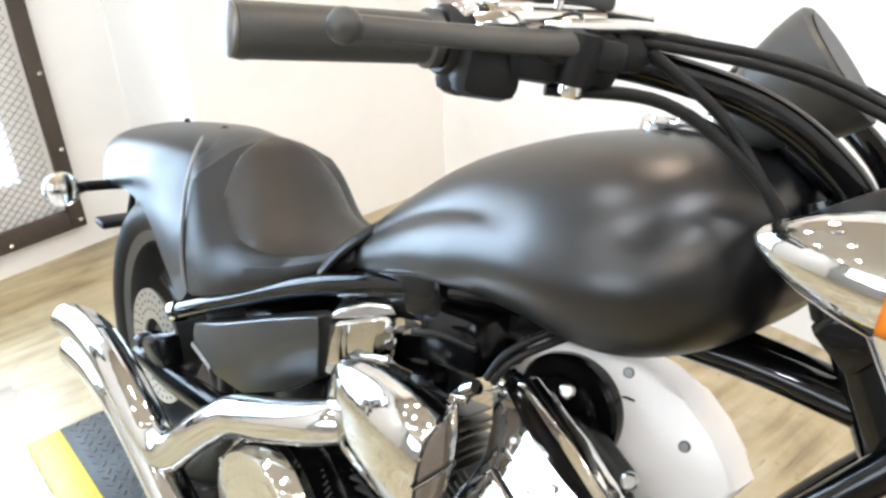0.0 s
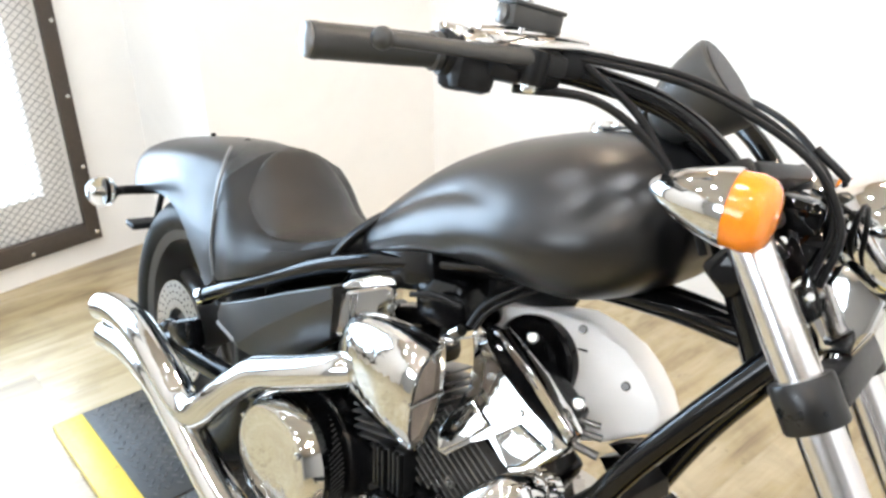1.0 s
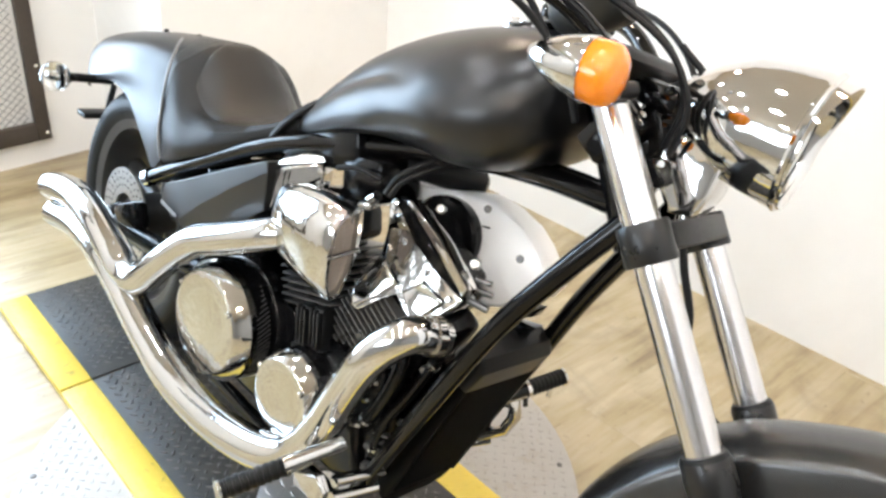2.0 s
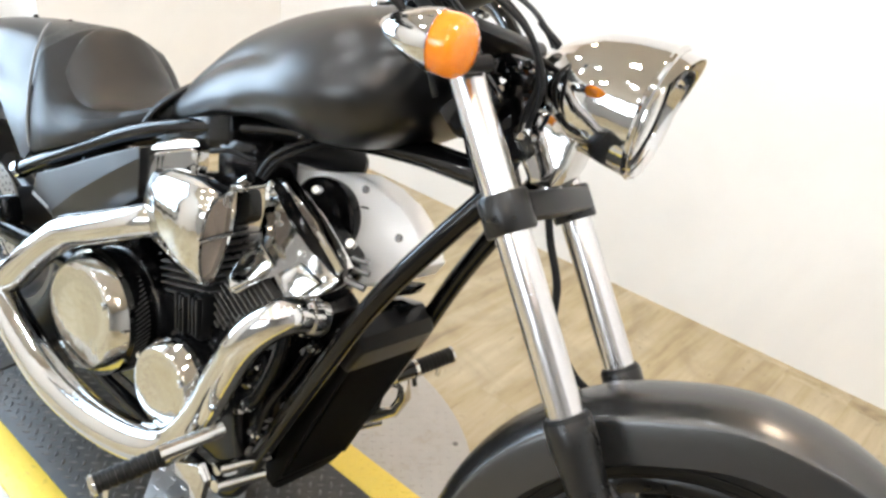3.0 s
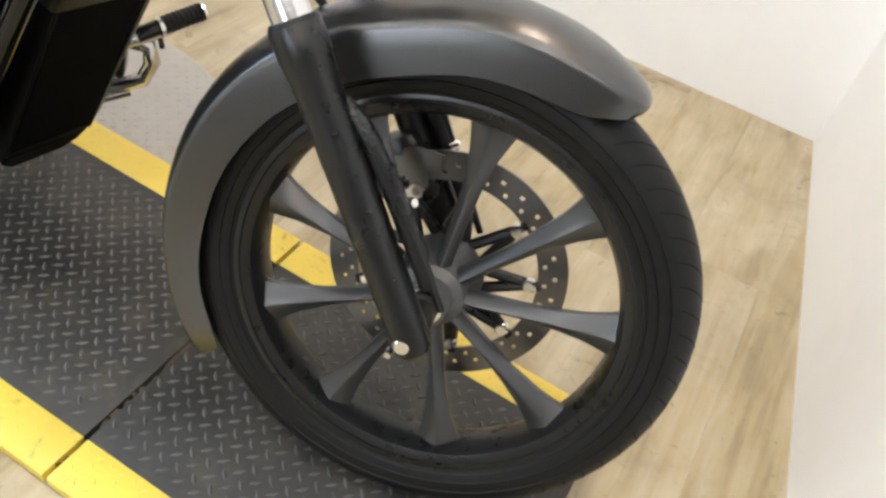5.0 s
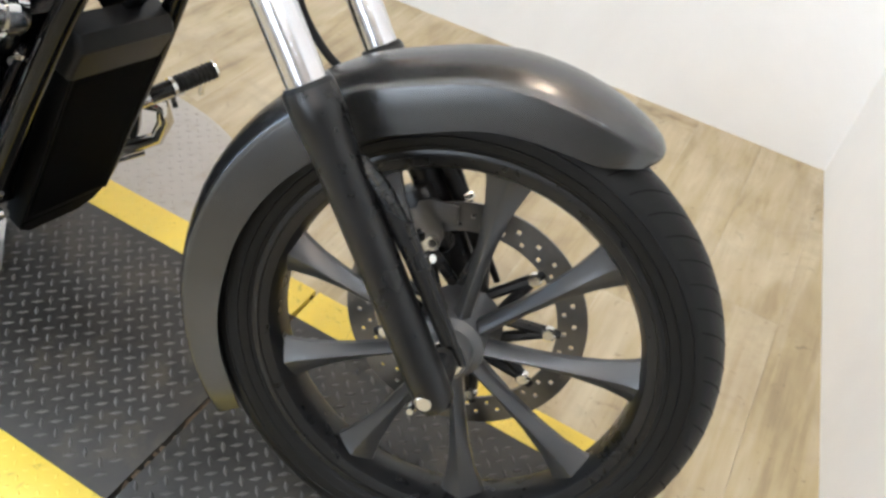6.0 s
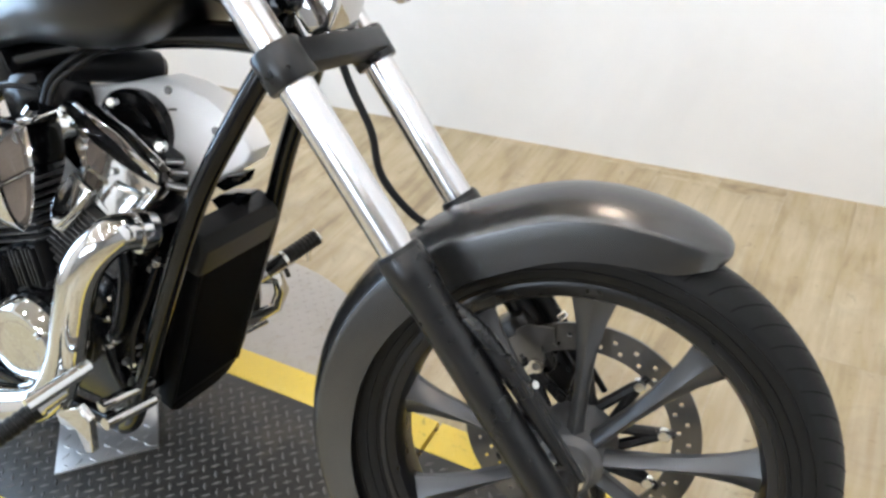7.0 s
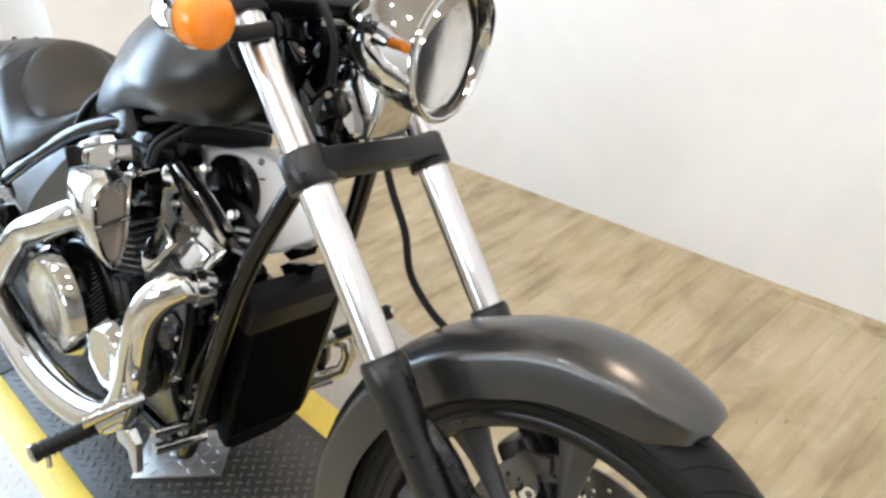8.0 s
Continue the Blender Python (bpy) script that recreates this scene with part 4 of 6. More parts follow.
# round mirror on the left of the bars, painted with the white it would reflect
bm = bmesh.new()
mc, md = Vector((0.989, 0.338, 1.225)), Vector((-0.15, -0.98, 0.10)).normalized()
lathe(bm, [(-0.012, 0.006), (-0.009, 0.016), (-0.004, 0.024), (0.003, 0.027), (0.004, 0.025), (0.004, 0)], mc, md, 32)
tube(bm, [tuple(mc + md * -0.012), (1.012, 0.335, 1.205), (1.040, 0.325, 1.180), (1.060, 0.30, 1.125)], 0.0035, 10, 5)
piece("mirror", bm, REFLECTED_WHITE, "small round mirror, reflected white in its colour", ST)
# cables and hoses from the bars to the steering head
for pts, r in (
    ([(1.085, -0.265, 1.096), (1.15, -0.19, 1.102), (1.24, -0.13, 1.098), (1.34, -0.085, 1.055), (1.385, -0.07, 0.995), (1.380, -0.06, 0.930)], 0.0042),
    ([(1.078, -0.270, 1.092), (1.15, -0.194, 1.096), (1.24, -0.135, 1.091), (1.345, -0.092, 1.050), (1.395, -0.08, 0.990), (1.392, -0.068, 0.925)], 0.0042),
    ([(1.090, -0.260, 1.052), (1.155, -0.205, 1.058), (1.215, -0.165, 1.025), (1.262, -0.145, 0.975), (1.285, -0.130, 0.930)], 0.0050),
    ([(1.135, -0.205, 1.090), (1.190, -0.175, 1.055), (1.235, -0.155, 1.005), (1.278, -0.135, 0.955)], 0.0046),
    ([(1.060, 0.275, 1.090), (1.16, 0.20, 1.105), (1.27, 0.13, 1.080), (1.35, 0.07, 1.020), (1.36, 0.05, 0.950)], 0.0045),
    ([(1.330, 0.02, 1.060), (1.385, 0.02, 1.020), (1.395, 0.02, 0.960), (1.360, 0.015, 0.900)], 0.005),
    ([(1.340, -0.03, 0.960), (1.400, -0.035, 0.960), (1.385, -0.03, 0.900), (1.370, -0.02, 0.860)], 0.006),
):
    bm = bmesh.new()
    tube(bm, pts, r, 10, 8)
    piece("cable", bm, BLACK_PLASTIC, "black control cable", ST @ Matrix.Translation((0, 0, 0.042)))
# brake hose that hangs between the fork legs
bm = bmesh.new()
tube(bm, [(1.425, 0.025, 0.862), (1.442, 0.030, 0.82), (1.470, 0.035, 0.765), (1.485, 0.045, 0.70), (1.530, 0.060, 0.645), (1.575, 0.075, 0.62), (1.62, 0.095, 0.595)], 0.0058, 12, 8)
piece("brake_hose", bm, BLACK_PLASTIC, "black rubber brake hose", ST)
# caliper on the far leg, with the pale bracket in front of the disc
bm = bmesh.new()
box(bm, (0.105, 0.055, 0.060), Matrix.Translation((1.700, 0.088, 0.440)) @ Matrix.Rotation(radians(52), 4, "Y"), 0.012)
CAL = ST @ Matrix.Translation((0.010, 0.010, 0.018))
cal = piece("brake_caliper", bm, LEG_PAINT, "black brake caliper", CAL)
bm = bmesh.new()
prism(bm, [(1.690, 0.478), (1.705, 0.490), (1.745, 0.492), (1.750, 0.470), (1.728, 0.462), (1.738, 0.440), (1.732, 0.420), (1.718, 0.418), (1.712, 0.440), (1.690, 0.455)], 0.044, 0.050, 0.001)
piece("caliper_plate", bm, STEEL, "grey steel caliper plate", CAL, cal)
bm = bmesh.new()
lathe(bm, [(0, 0.006), (0.008, 0.006), (0.008, 0.011), (0, 0.011), (0, 0.006)], (1.726, 0.038, 0.430), (0, 1, 0), 18, cap=False)
piece("caliper_eye", bm, BOLT, "", CAL, cal)

bm = bmesh.new()
box(bm, (0.014, 0.022, 0.046), pose(1.642, 0.072, 0.380, 0, 20, 0), 0.003)
piece("side_reflector", bm, RED_LENS, "red-orange reflector beside the caliper", CAL)

# ---- body: tank, seat, rear mudguard ----


def tank():
    # x, top, bottom, half-width
    rows = [(0.628, 0.779, 0.757, 0.030), (0.646, 0.803, 0.752, 0.060), (0.683, 0.846, 0.760, 0.084), (0.743, 0.897, 0.782, 0.102), (0.834, 0.964, 0.817, 0.124), (0.935, 1.016, 0.843, 0.145),
            (1.026, 1.049, 0.849, 0.162), (1.097, 1.067, 0.851, 0.168), (1.153, 1.074, 0.862, 0.160), (1.199, 1.069, 0.886, 0.136), (1.230, 1.050, 0.916, 0.100), (1.247, 1.018, 0.945, 0.050)]
    back = [(0, 0), (0.20, 0.012), (0.40, 0.055), (0.56, 0.125), (0.68, 0.215), (0.755, 0.315), (0.800, 0.410), (0.875, 0.465), (0.945, 0.545), (0.985, 0.635), (1.0, 0.73), (0.99, 0.83), (0.93, 0.94), (0.60, 1.0), (0.0, 1.0)]
    front = [(0, 0), (0.23, 0.018), (0.44, 0.07), (0.62, 0.15), (0.76, 0.25), (0.87, 0.36), (0.94, 0.45), (0.985, 0.54), (1.0, 0.62), (0.985, 0.71), (0.93, 0.81), (0.83, 0.90), (0.66, 0.965), (0.36, 1.0), (0.0, 1.0)]
    rings = []
    for x, zt, zb, w in spline(rows, 6):
        k = min(1.0, max(0.0, (x - 0.90) / 0.16))
        k = k * k * (3 - 2 * k)
        half = [(p[0] * (1 - k) + q[0] * k, p[1] * (1 - k) + q[1] * k) for p, q in zip(back, front)]
        half = [(float(v[0]), float(v[1])) for v in spline(half, 3)]
        sec = [(-w * max(0, u), zt - (zt - zb) * h) for u, h in half] + [(w * max(0, u), zt - (zt - zb) * h) for u, h in half[-2:0:-1]]
        # the lobe that swells on each side of the steering head
        rings.append([Vector((x, y * (1 + 0.010 * math.exp(-((x - 1.115) / 0.055) ** 2 - ((z - 1.000) / 0.045) ** 2)), z)) for y, z in sec])
    bm = bmesh.new()
    loft(bm, rings)
    t = piece("fuel_tank", bm, MATTE, "matte black teardrop fuel tank", angle=60)
    # filler cap and key tower in chrome on top
    bm = bmesh.new()
    lathe(bm, [(-0.01, 0.034), (0.006, 0.034), (0.010, 0.030), (0.012, 0)], (1.06, 0.03, 1.054), (0.12, 0, 1), 32)
    piece("filler_cap", bm, CHROME, "chrome filler cap", parent=t)


tank()
for x, y, z, sx, sy, sz in ((1.075, 0.0, 1.070, 0.030, 0.030, 0.012), (1.104, 0.0, 1.076, 0.026, 0.040, 0.010)):
    bm = bmesh.new()
    box(bm, (sx, sy, sz), pose(x, y, z, 0, -8, 0), 0.004)
    piece("filler_hinge", bm, CHROME, "chrome hinge of the filler cap")
bm = bmesh.new()
lathe(bm, [(-0.012, 0.0), (-0.012, 0.017), (0.020, 0.017), (0.024, 0.013), (0.024, 0)], (1.132, 0.0, 1.083), (0.1, -0.2, 1), 24)
piece("key_switch", bm, GLOSS, "black key switch on the tank")
bm = bmesh.new()
ring(bm, [(0.004, 0.017), (0.004, 0.0185), (0.008, 0.0185), (0.008, 0.017)], (1.132, 0.0, 1.083), (0.1, -0.2, 1), 24)
piece("switch_ring", bm, BOLT, "bright ring round the key switch")


# pale colour that imitates the highlight along the fold behind the seat
FOLD_GLINT = material("seat_piping", (0.16, 0.165, 0.17), 0.30, vary=0.1)


def seat():
    # x, half-width, lower edge, height of the bolster, height of the pan
    rows = [(0.120, 0.030, 0.806, 0.812, 0.818), (0.145, 0.062, 0.790, 0.812, 0.824), (0.190, 0.105, 0.755, 0.806, 0.832), (0.240, 0.138, 0.690, 0.802, 0.838), (0.282, 0.153, 0.572, 0.799, 0.841), (0.296, 0.156, 0.574, 0.797, 0.841), (0.324, 0.160, 0.585, 0.775, 0.830), (0.364, 0.164, 0.603, 0.732, 0.789), (0.404, 0.162, 0.622, 0.714, 0.743),
            (0.459, 0.155, 0.648, 0.718, 0.713), (0.524, 0.140, 0.681, 0.732, 0.709), (0.584, 0.120, 0.712, 0.753, 0.728), (0.629, 0.098, 0.737, 0.776, 0.758), (0.674, 0.078, 0.764, 0.803, 0.795), (0.704, 0.060, 0.787, 0.823, 0.823), (0.719, 0.040, 0.798, 0.826, 0.827)]
    rings = []
    for x, w, zl, zb, zp in spline(rows, 4):
        half = [(0.0, zl + 0.02), (0.75 * w, zl + 0.008), (0.96 * w, zl), (1.0 * w, zl + 0.010), (1.01 * w, zl + 0.35 * (zb - zl)), (0.985 * w, zl + 0.68 * (zb - zl)), (0.92 * w, zb - 0.016), (0.84 * w, zb - 0.002), (0.76 * w, zb + 0.1 * (zp - zb)), (0.62 * w, zb + 0.5 * (zp - zb) - 0.004), (0.42 * w, zb + 0.85 * (zp - zb) - 0.003), (0.2 * w, zp - 0.001), (0.0, zp)]
        full = [(-y, z) for y, z in half] + [(y, z) for y, z in half[-2:0:-1]]
        rings.append([Vector((x, y, z)) for y, z in full])
    bm = bmesh.new()
    loft(bm, rings)
    s = piece("seat", bm, VINYL, "dark grey vinyl solo seat", angle=60)
    # the raised pad with its own grain
    rings = []
    for x, w, zl, zb, zp in spline([r for r in rows if 0.285 < r[0] < 0.65], 5):
        q = min(1, max(0.0, (x - 0.296) / 0.05)) ** 0.5 * min(1, max(0.0, (0.631 - x) / 0.10)) ** 0.5
        ww = 0.70 * w * q + 0.004
        up = 0.007 + 0.008 * min(1.0, max(0.0, (x - 0.296) / 0.13))
        sec = []
        for k in range(-8, 9):
            y = ww * k / 8
            a = abs(y) / w
            zz = np.interp(a, [0, 0.2, 0.42, 0.62, 0.76, 0.84], [zp, zp - 0.001, zb + 0.85 * (zp - zb) - 0.003, zb + 0.5 * (zp - zb) - 0.004, zb + 0.1 * (zp - zb), zb - 0.002])
            sec.append(Vector((x, y, zz + up * (1 - (abs(k) / 8) ** 6))))
        low = [Vector((p.x, p.y, p.z - 0.012)) for p in sec[::-1]]
        rings.append(sec + low)
    bm = bmesh.new()
    loft(bm, rings)
    piece("seat_pad", bm, PAD, "black grained vinyl seat pad, warm brown sheen in its colour", parent=s, angle=60)
    # thin tube along the rear fold, light by colour to draw its highlight
    bm = bmesh.new()
    tube(bm, [(0.190, -0.078, 0.826), (0.240, -0.112, 0.822), (0.276, -0.140, 0.800), (0.282, -0.152, 0.760), (0.279, -0.157, 0.690), (0.280, -0.158, 0.630), (0.292, -0.156, 0.585)], 0.0034, 8, 6)
    piece("seat_piping", bm, FOLD_GLINT, "", parent=s)
    bm = bmesh.new()
    tube(bm, [(0.628, -0.100, 0.745), (0.660, -0.088, 0.790), (0.688, -0.050, 0.828), (0.695, 0, 0.837), (0.688, 0.050, 0.828)], 0.017, 10, 6, flat=0.45)
    piece("seat_strap", bm, BLACK_PLASTIC, "black strap between seat and tank", parent=s)


seat()


def fender_rear():
    rows = [(-0.275, 0.088, 0.585, 0.688), (-0.255, 0.102, 0.596, 0.715), (-0.190, 0.118, 0.625, 0.750), (-0.110, 0.130, 0.648, 0.776), (-0.020, 0.140, 0.668, 0.797), (0.050, 0.146, 0.670, 0.811), (0.110, 0.150, 0.655, 0.820), (0.170, 0.152, 0.610, 0.826), (0.220, 0.154, 0.573, 0.828), (0.255, 0.155, 0.547, 0.826), (0.290, 0.154, 0.575, 0.815)]
    rings = []
    for x, w, zl, zt in spline(rows, 4):
        h = zt - zl
        half = [(1.0, 0.0), (1.012, 0.18), (1.014, 0.36), (1.0, 0.53), (0.965, 0.66), (0.90, 0.765), (0.77, 0.865), (0.57, 0.94), (0.29, 0.985), (0.0, 1.0)]
        outer = [(-w * a, zl + h * b) for a, b in half] + [(w * a, zl + h * b) for a, b in half[-2::-1]]
        inner = [(y * 0.965, z - 0.006 if abs(y) < w * 0.9 else z) for y, z in outer[::-1]]
        rings.append([Vector((x, y, z)) for y, z in outer + inner])
    bm = bmesh.new()
    loft(bm, rings)
    return piece("rear_fender", bm, MATTE, "matte black rear mudguard", angle=60)


fender_rear()
bm = bmesh.new()
lathe(bm, [(0, 0.006), (0.008, 0.006), (0.010, 0.003), (0.010, 0)], (-0.045, 0, 0.789), (0, 0, 1), 12)
piece("fender_bolt", bm, BLACK_PLASTIC)
# rear turn signals, number-plate lamp bar and tail
signal((-0.136, -0.220, 0.644), (-0.1, -1.0, 0.02), CLEAR_LENS, "rear_turn_signal", "clear round turn-signal lens", [(-0.150, -0.17, 0.640), (-0.152, -0.08, 0.635)], BLACK_PLASTIC, Matrix(), 0.5, True)
signal((-0.136, 0.220, 0.644), (-0.1, 1.0, 0.02), CLEAR_LENS, "rear_turn_signal", "clear round turn-signal lens", [(-0.150, 0.17, 0.640), (-0.152, 0.08, 0.635)], BLACK_PLASTIC, Matrix(), 0.5, True)
bm = bmesh.new()
box(bm, (0.05, 0.26, 0.016), pose(-0.222, 0.0, 0.525), 0.004)
tube(bm, [(-0.222, -0.06, 0.53), (-0.19, -0.06, 0.61)], 0.008, 8, 1)
tube(bm, [(-0.222, 0.06, 0.53), (-0.19, 0.06, 0.61)], 0.008, 8, 1)
piece("tail_bracket", bm, BLACK_PLASTIC, "black tail bracket")

# rear wheel
RX = Vector((0.05, 0, 0.341))
bm = bmesh.new()
ring(bm, [(-0.085, 0.235), (-0.090, 0.244), (-0.084, 0.220), (-0.06, 0.212), (0.06, 0.212), (0.084, 0.220), (0.090, 0.244), (0.085, 0.235)], RX, (0, 1, 0), 72)
rwheel = piece("rear_wheel", bm, WHEEL_PAINT, "satin black cast rear wheel")
bm = bmesh.new()
ring(bm, tyre_profile(0.337, 0.100, 0.236, 0.050), RX, (0, 1, 0), 96)
piece("tyre", bm, RUBBER, "wide black rear tyre", parent=rwheel)
bm = bmesh.new()
lathe(bm, [(-0.10, 0.02), (-0.10, 0.045), (-0.06, 0.055), (0.06, 0.055), (0.10, 0.045), (0.10, 0.02)], RX, (0, 1, 0), 32)
piece("hub", bm, WHEEL_PAINT, parent=rwheel)
for k in range(5):
    a = radians(20 + 72 * k)
    bm = bmesh.new()
    tube(bm, [tuple(RX + V(math.cos(a) * 0.045, 0, math.sin(a) * 0.045)), tuple(RX + V(math.cos(a) * 0.215, 0, math.sin(a) * 0.215))], 0.022, 10, 1)
    piece("spoke", bm, WHEEL_PAINT, parent=rwheel)
bm = bmesh.new()
ring(bm, [(-0.0025, 0.060), (-0.0025, 0.124), (0.0025, 0.124), (0.0025, 0.060)], RX + V(0, -0.112, 0), (0, 1, 0), 72)
rd = piece("brake_disc", bm, DISC_BRIGHT, "steel rear brake disc", parent=rwheel)
# drillings are dark discs on the steel, with the holes' shade as colour
bm = bmesh.new()
for k in range(30):
    for q, r in enumerate((0.080, 0.097, 0.113)):
        a = 2 * math.pi * (k + q / 3) / 30
        lathe(bm, [(0, 0.0035), (0.0003, 0.0035), (0.0003, 0)], RX + V(math.cos(a) * r, -0.1146, math.sin(a) * r), (0, -1, 0), 6)
dr = piece("drilling_shade", bm, HOLLOW_SHADE, "dark discs painted as the shade in the drillings", parent=rwheel)
dr["kind"] = "stuff"
bm = bmesh.new()
lathe(bm, [(-0.03, 0.03), (-0.01, 0.036), (0.02, 0.034), (0.03, 0.026), (0.03, 0)], RX + V(0, -0.128, 0), (0, -1, 0), 24)
box(bm, (0.10, 0.05, 0.07), pose(0.135, -0.135, 0.377, 0, -25, 0), 0.014)
piece("rear_caliper", bm, ENGINE, "black rear caliper and axle block")
for s in (-1, 1):
    bm = bmesh.new()
    tube(bm, [(0.05, 0.140 * s, 0.335), (0.22, 0.140 * s, 0.352), (0.46, 0.115 * s, 0.380)], 0.026, 14, 5)
    piece("swing_arm", bm, GLOSS, "gloss black swing arm")

# frame tubes
for s in (-1, 1):
    bm = bmesh.new()
    tube(bm, [(0.235, 0.145 * s, 0.516), (0.44, 0.130 * s, 0.628), (0.66, 0.104 * s, 0.738), (0.88, 0.055 * s, 0.808), (1.08, 0.026 * s, 0.854), (1.22, 0.014 * s, 0.873), (1.345, 0.010 * s, 0.878)], 0.0180, 18, 6)
    piece("upper_frame_tube", bm, GLOSS, "gloss black frame tube")
    bm = bmesh.new()
    tube(bm, [(1.388, 0.046 * s, 0.890), (1.325, 0.072 * s, 0.785), (1.258, 0.095 * s, 0.665), (1.188, 0.112 * s, 0.505), (1.105, 0.120 * s, 0.315), (1.075, 0.122 * s, 0.240), (1.035, 0.120 * s, 0.185), (0.95, 0.110 * s, 0.165), (0.55, 0.115 * s, 0.175), (0.44, 0.115 * s, 0.28), (0.43, 0.115 * s, 0.50)], 0.0165, 18, 6)
    piece("down_tube", bm, GLOSS, "gloss black down tube")
    bm = bmesh.new()
    tube(bm, [(0.228, 0.146 * s, 0.512), (0.246, 0.145 * s, 0.522)], 0.0215, 18, 1)
    piece("tube_end", bm, CHROME, "chrome tube end")

# radiator ahead of the down tubes
rt, rb = Vector((1.196, 0.008, 0.584)), Vector((1.052, 0.008, 0.212))
rd_ = (rb - rt).normalized()
rn = Vector((-rd_.z, 0, rd_.x))
rn = rn if rn.x > 0 else -rn
raxes = Matrix((rd_, Vector((0, 1, 0)), rn)).transposed().to_4x4()
rlen = (rb - rt).length
bm = bmesh.new()
box(bm, (rlen, 0.168, 0.030), Matrix.Translation((rt + rb) / 2 + rn * 0.018 + V(0, 0.015, 0)) @ raxes, 0.004)
rad = piece("radiator", bm, MESH_BLACK, "black finned radiator")
fin_me = bpy.data.meshes.new("fin")
bm = bmesh.new()
box(bm, (0.0018, 0.150, 0.006), raxes, 0)
bm.to_mesh(fin_me)
bm.free()
fin_me.materials.append(MESH_BLACK)
for k in range(46):
    ob = new("fin", fin_me)
    ob.parent, ob.location = rad, rt + rd_ * (0.055 + k * (rlen - 0.075) / 46) + rn * 0.0345 + V(0, 0.015, 0)
bm = bmesh.new()
prism(bm, [(1.212, 0.505), (1.214, 0.552), (1.240, 0.580), (1.272, 0.566), (1.278, 0.540), (1.252, 0.492)], -0.082, 0.098, 0.010)
piece("radiator_shroud", bm, BLACK_PLASTIC, "black plastic radiator shroud", Matrix.Translation((-0.042, 0.004, 0.018)))
for s in (-1, 1):
    bm = bmesh.new()
    box(bm, (rlen * 0.96, 0.008, 0.038), Matrix.Translation((rt + rb) / 2 + rn * 0.018 - rd_ * 0.005 + V(0, 0.084 * s + 0.015, 0)) @ raxes, 0.004)
    piece("radiator_side", bm, MESH_BLACK, "black radiator side cover")
bm = bmesh.new()
loft(bm, [[rb + rn * dn + rd_ * dd + V(0, dy + 0.015, 0) for dy, dd in ((-0.083, -0.010), (0.083, -0.010), (0.070, 0.012), (0.040, 0.026), (-0.060, 0.026), (-0.080, 0.012))] for dn in (0.002, 0.034)])
piece("radiator_tank", bm, MESH_BLACK, "black lower radiator tank", bevel=0.004)

# ---- engine ----
bm = bmesh.new()
prism(bm, [(0.50, 0.20), (0.52, 0.37), (0.62, 0.43), (0.74, 0.43), (0.86, 0.40), (0.98, 0.44), (1.06, 0.42), (1.10, 0.34), (1.08, 0.21), (1.00, 0.165), (0.62, 0.160)], -0.125, 0.125, 0.02)
case = piece("crankcase", bm, ENGINE, "black engine crankcase", m=ENG)
for base, top, nm in ((V(0.855, 0, 0.375), V(0.775, 0, 0.640), "rear"), (V(0.965, 0, 0.395), V(1.090, 0, 0.650), "front")):
    d = (top - base).normalized()
    side = Vector((d.z, 0, -d.x))
    ax3 = Matrix((side, Vector((0, 1, 0)), d)).transposed().to_4x4()
    bm = bmesh.new()
    base = base + V(0, -0.045, 0)
    lathe(bm, [(0, 0.058), (0.19, 0.058)], base, d, 24)
    cyl = piece("cylinder", bm, ENGINE, "black finned cylinder", m=ENG)
    for k in range(13):
        bm = bmesh.new()
        box(bm, (0.146 + 0.01 * (k % 2), 0.150, 0.0042), Matrix.Translation(base + d * (0.012 + 0.0135 * k)) @ ax3, 0.0012)
        piece("cooling_fin", bm, FIN, parent=cyl, m=ENG)
    bm = bmesh.new()
    box(bm, (0.140, 0.085, 0.070), Matrix.Translation(base + V(0, 0.018, 0) + d * 0.222) @ ax3, 0.018)
    box(bm, (0.110, 0.075, 0.030), Matrix.Translation(base + V(0, 0.018, 0) + d * 0.266) @ ax3, 0.012)
    piece("cylinder_head", bm, ENGINE, "black cylinder head", parent=cyl, m=ENG)
# ribbed lifter blocks below the rear cylinder
for x, z in ((0.872, 0.470), (0.910, 0.482)):
    bm = bmesh.new()
    box(bm, (0.030, 0.04, 0.075), pose(x, -0.125, z, 0, -10, 0), 0.004)
    lifter = piece("lifter_block", bm, LEG_PAINT, "satin black ribbed lifter block")
    for q in (-1, 0, 1):
        bm = bmesh.new()
        box(bm, (0.006, 0.012, 0.070), pose(x + q * 0.011, -0.148, z, 0, -10, 0), 0.002)
        piece("rib", bm, LEG_PAINT, "", parent=lifter)
bm = bmesh.new()
box(bm, (0.095, 0.040, 0.014), pose(0.888, -0.126, 0.432, 0, -24, 0), 0.004)
piece("lifter_base", bm, LEG_PAINT, "satin black base of the lifter blocks")
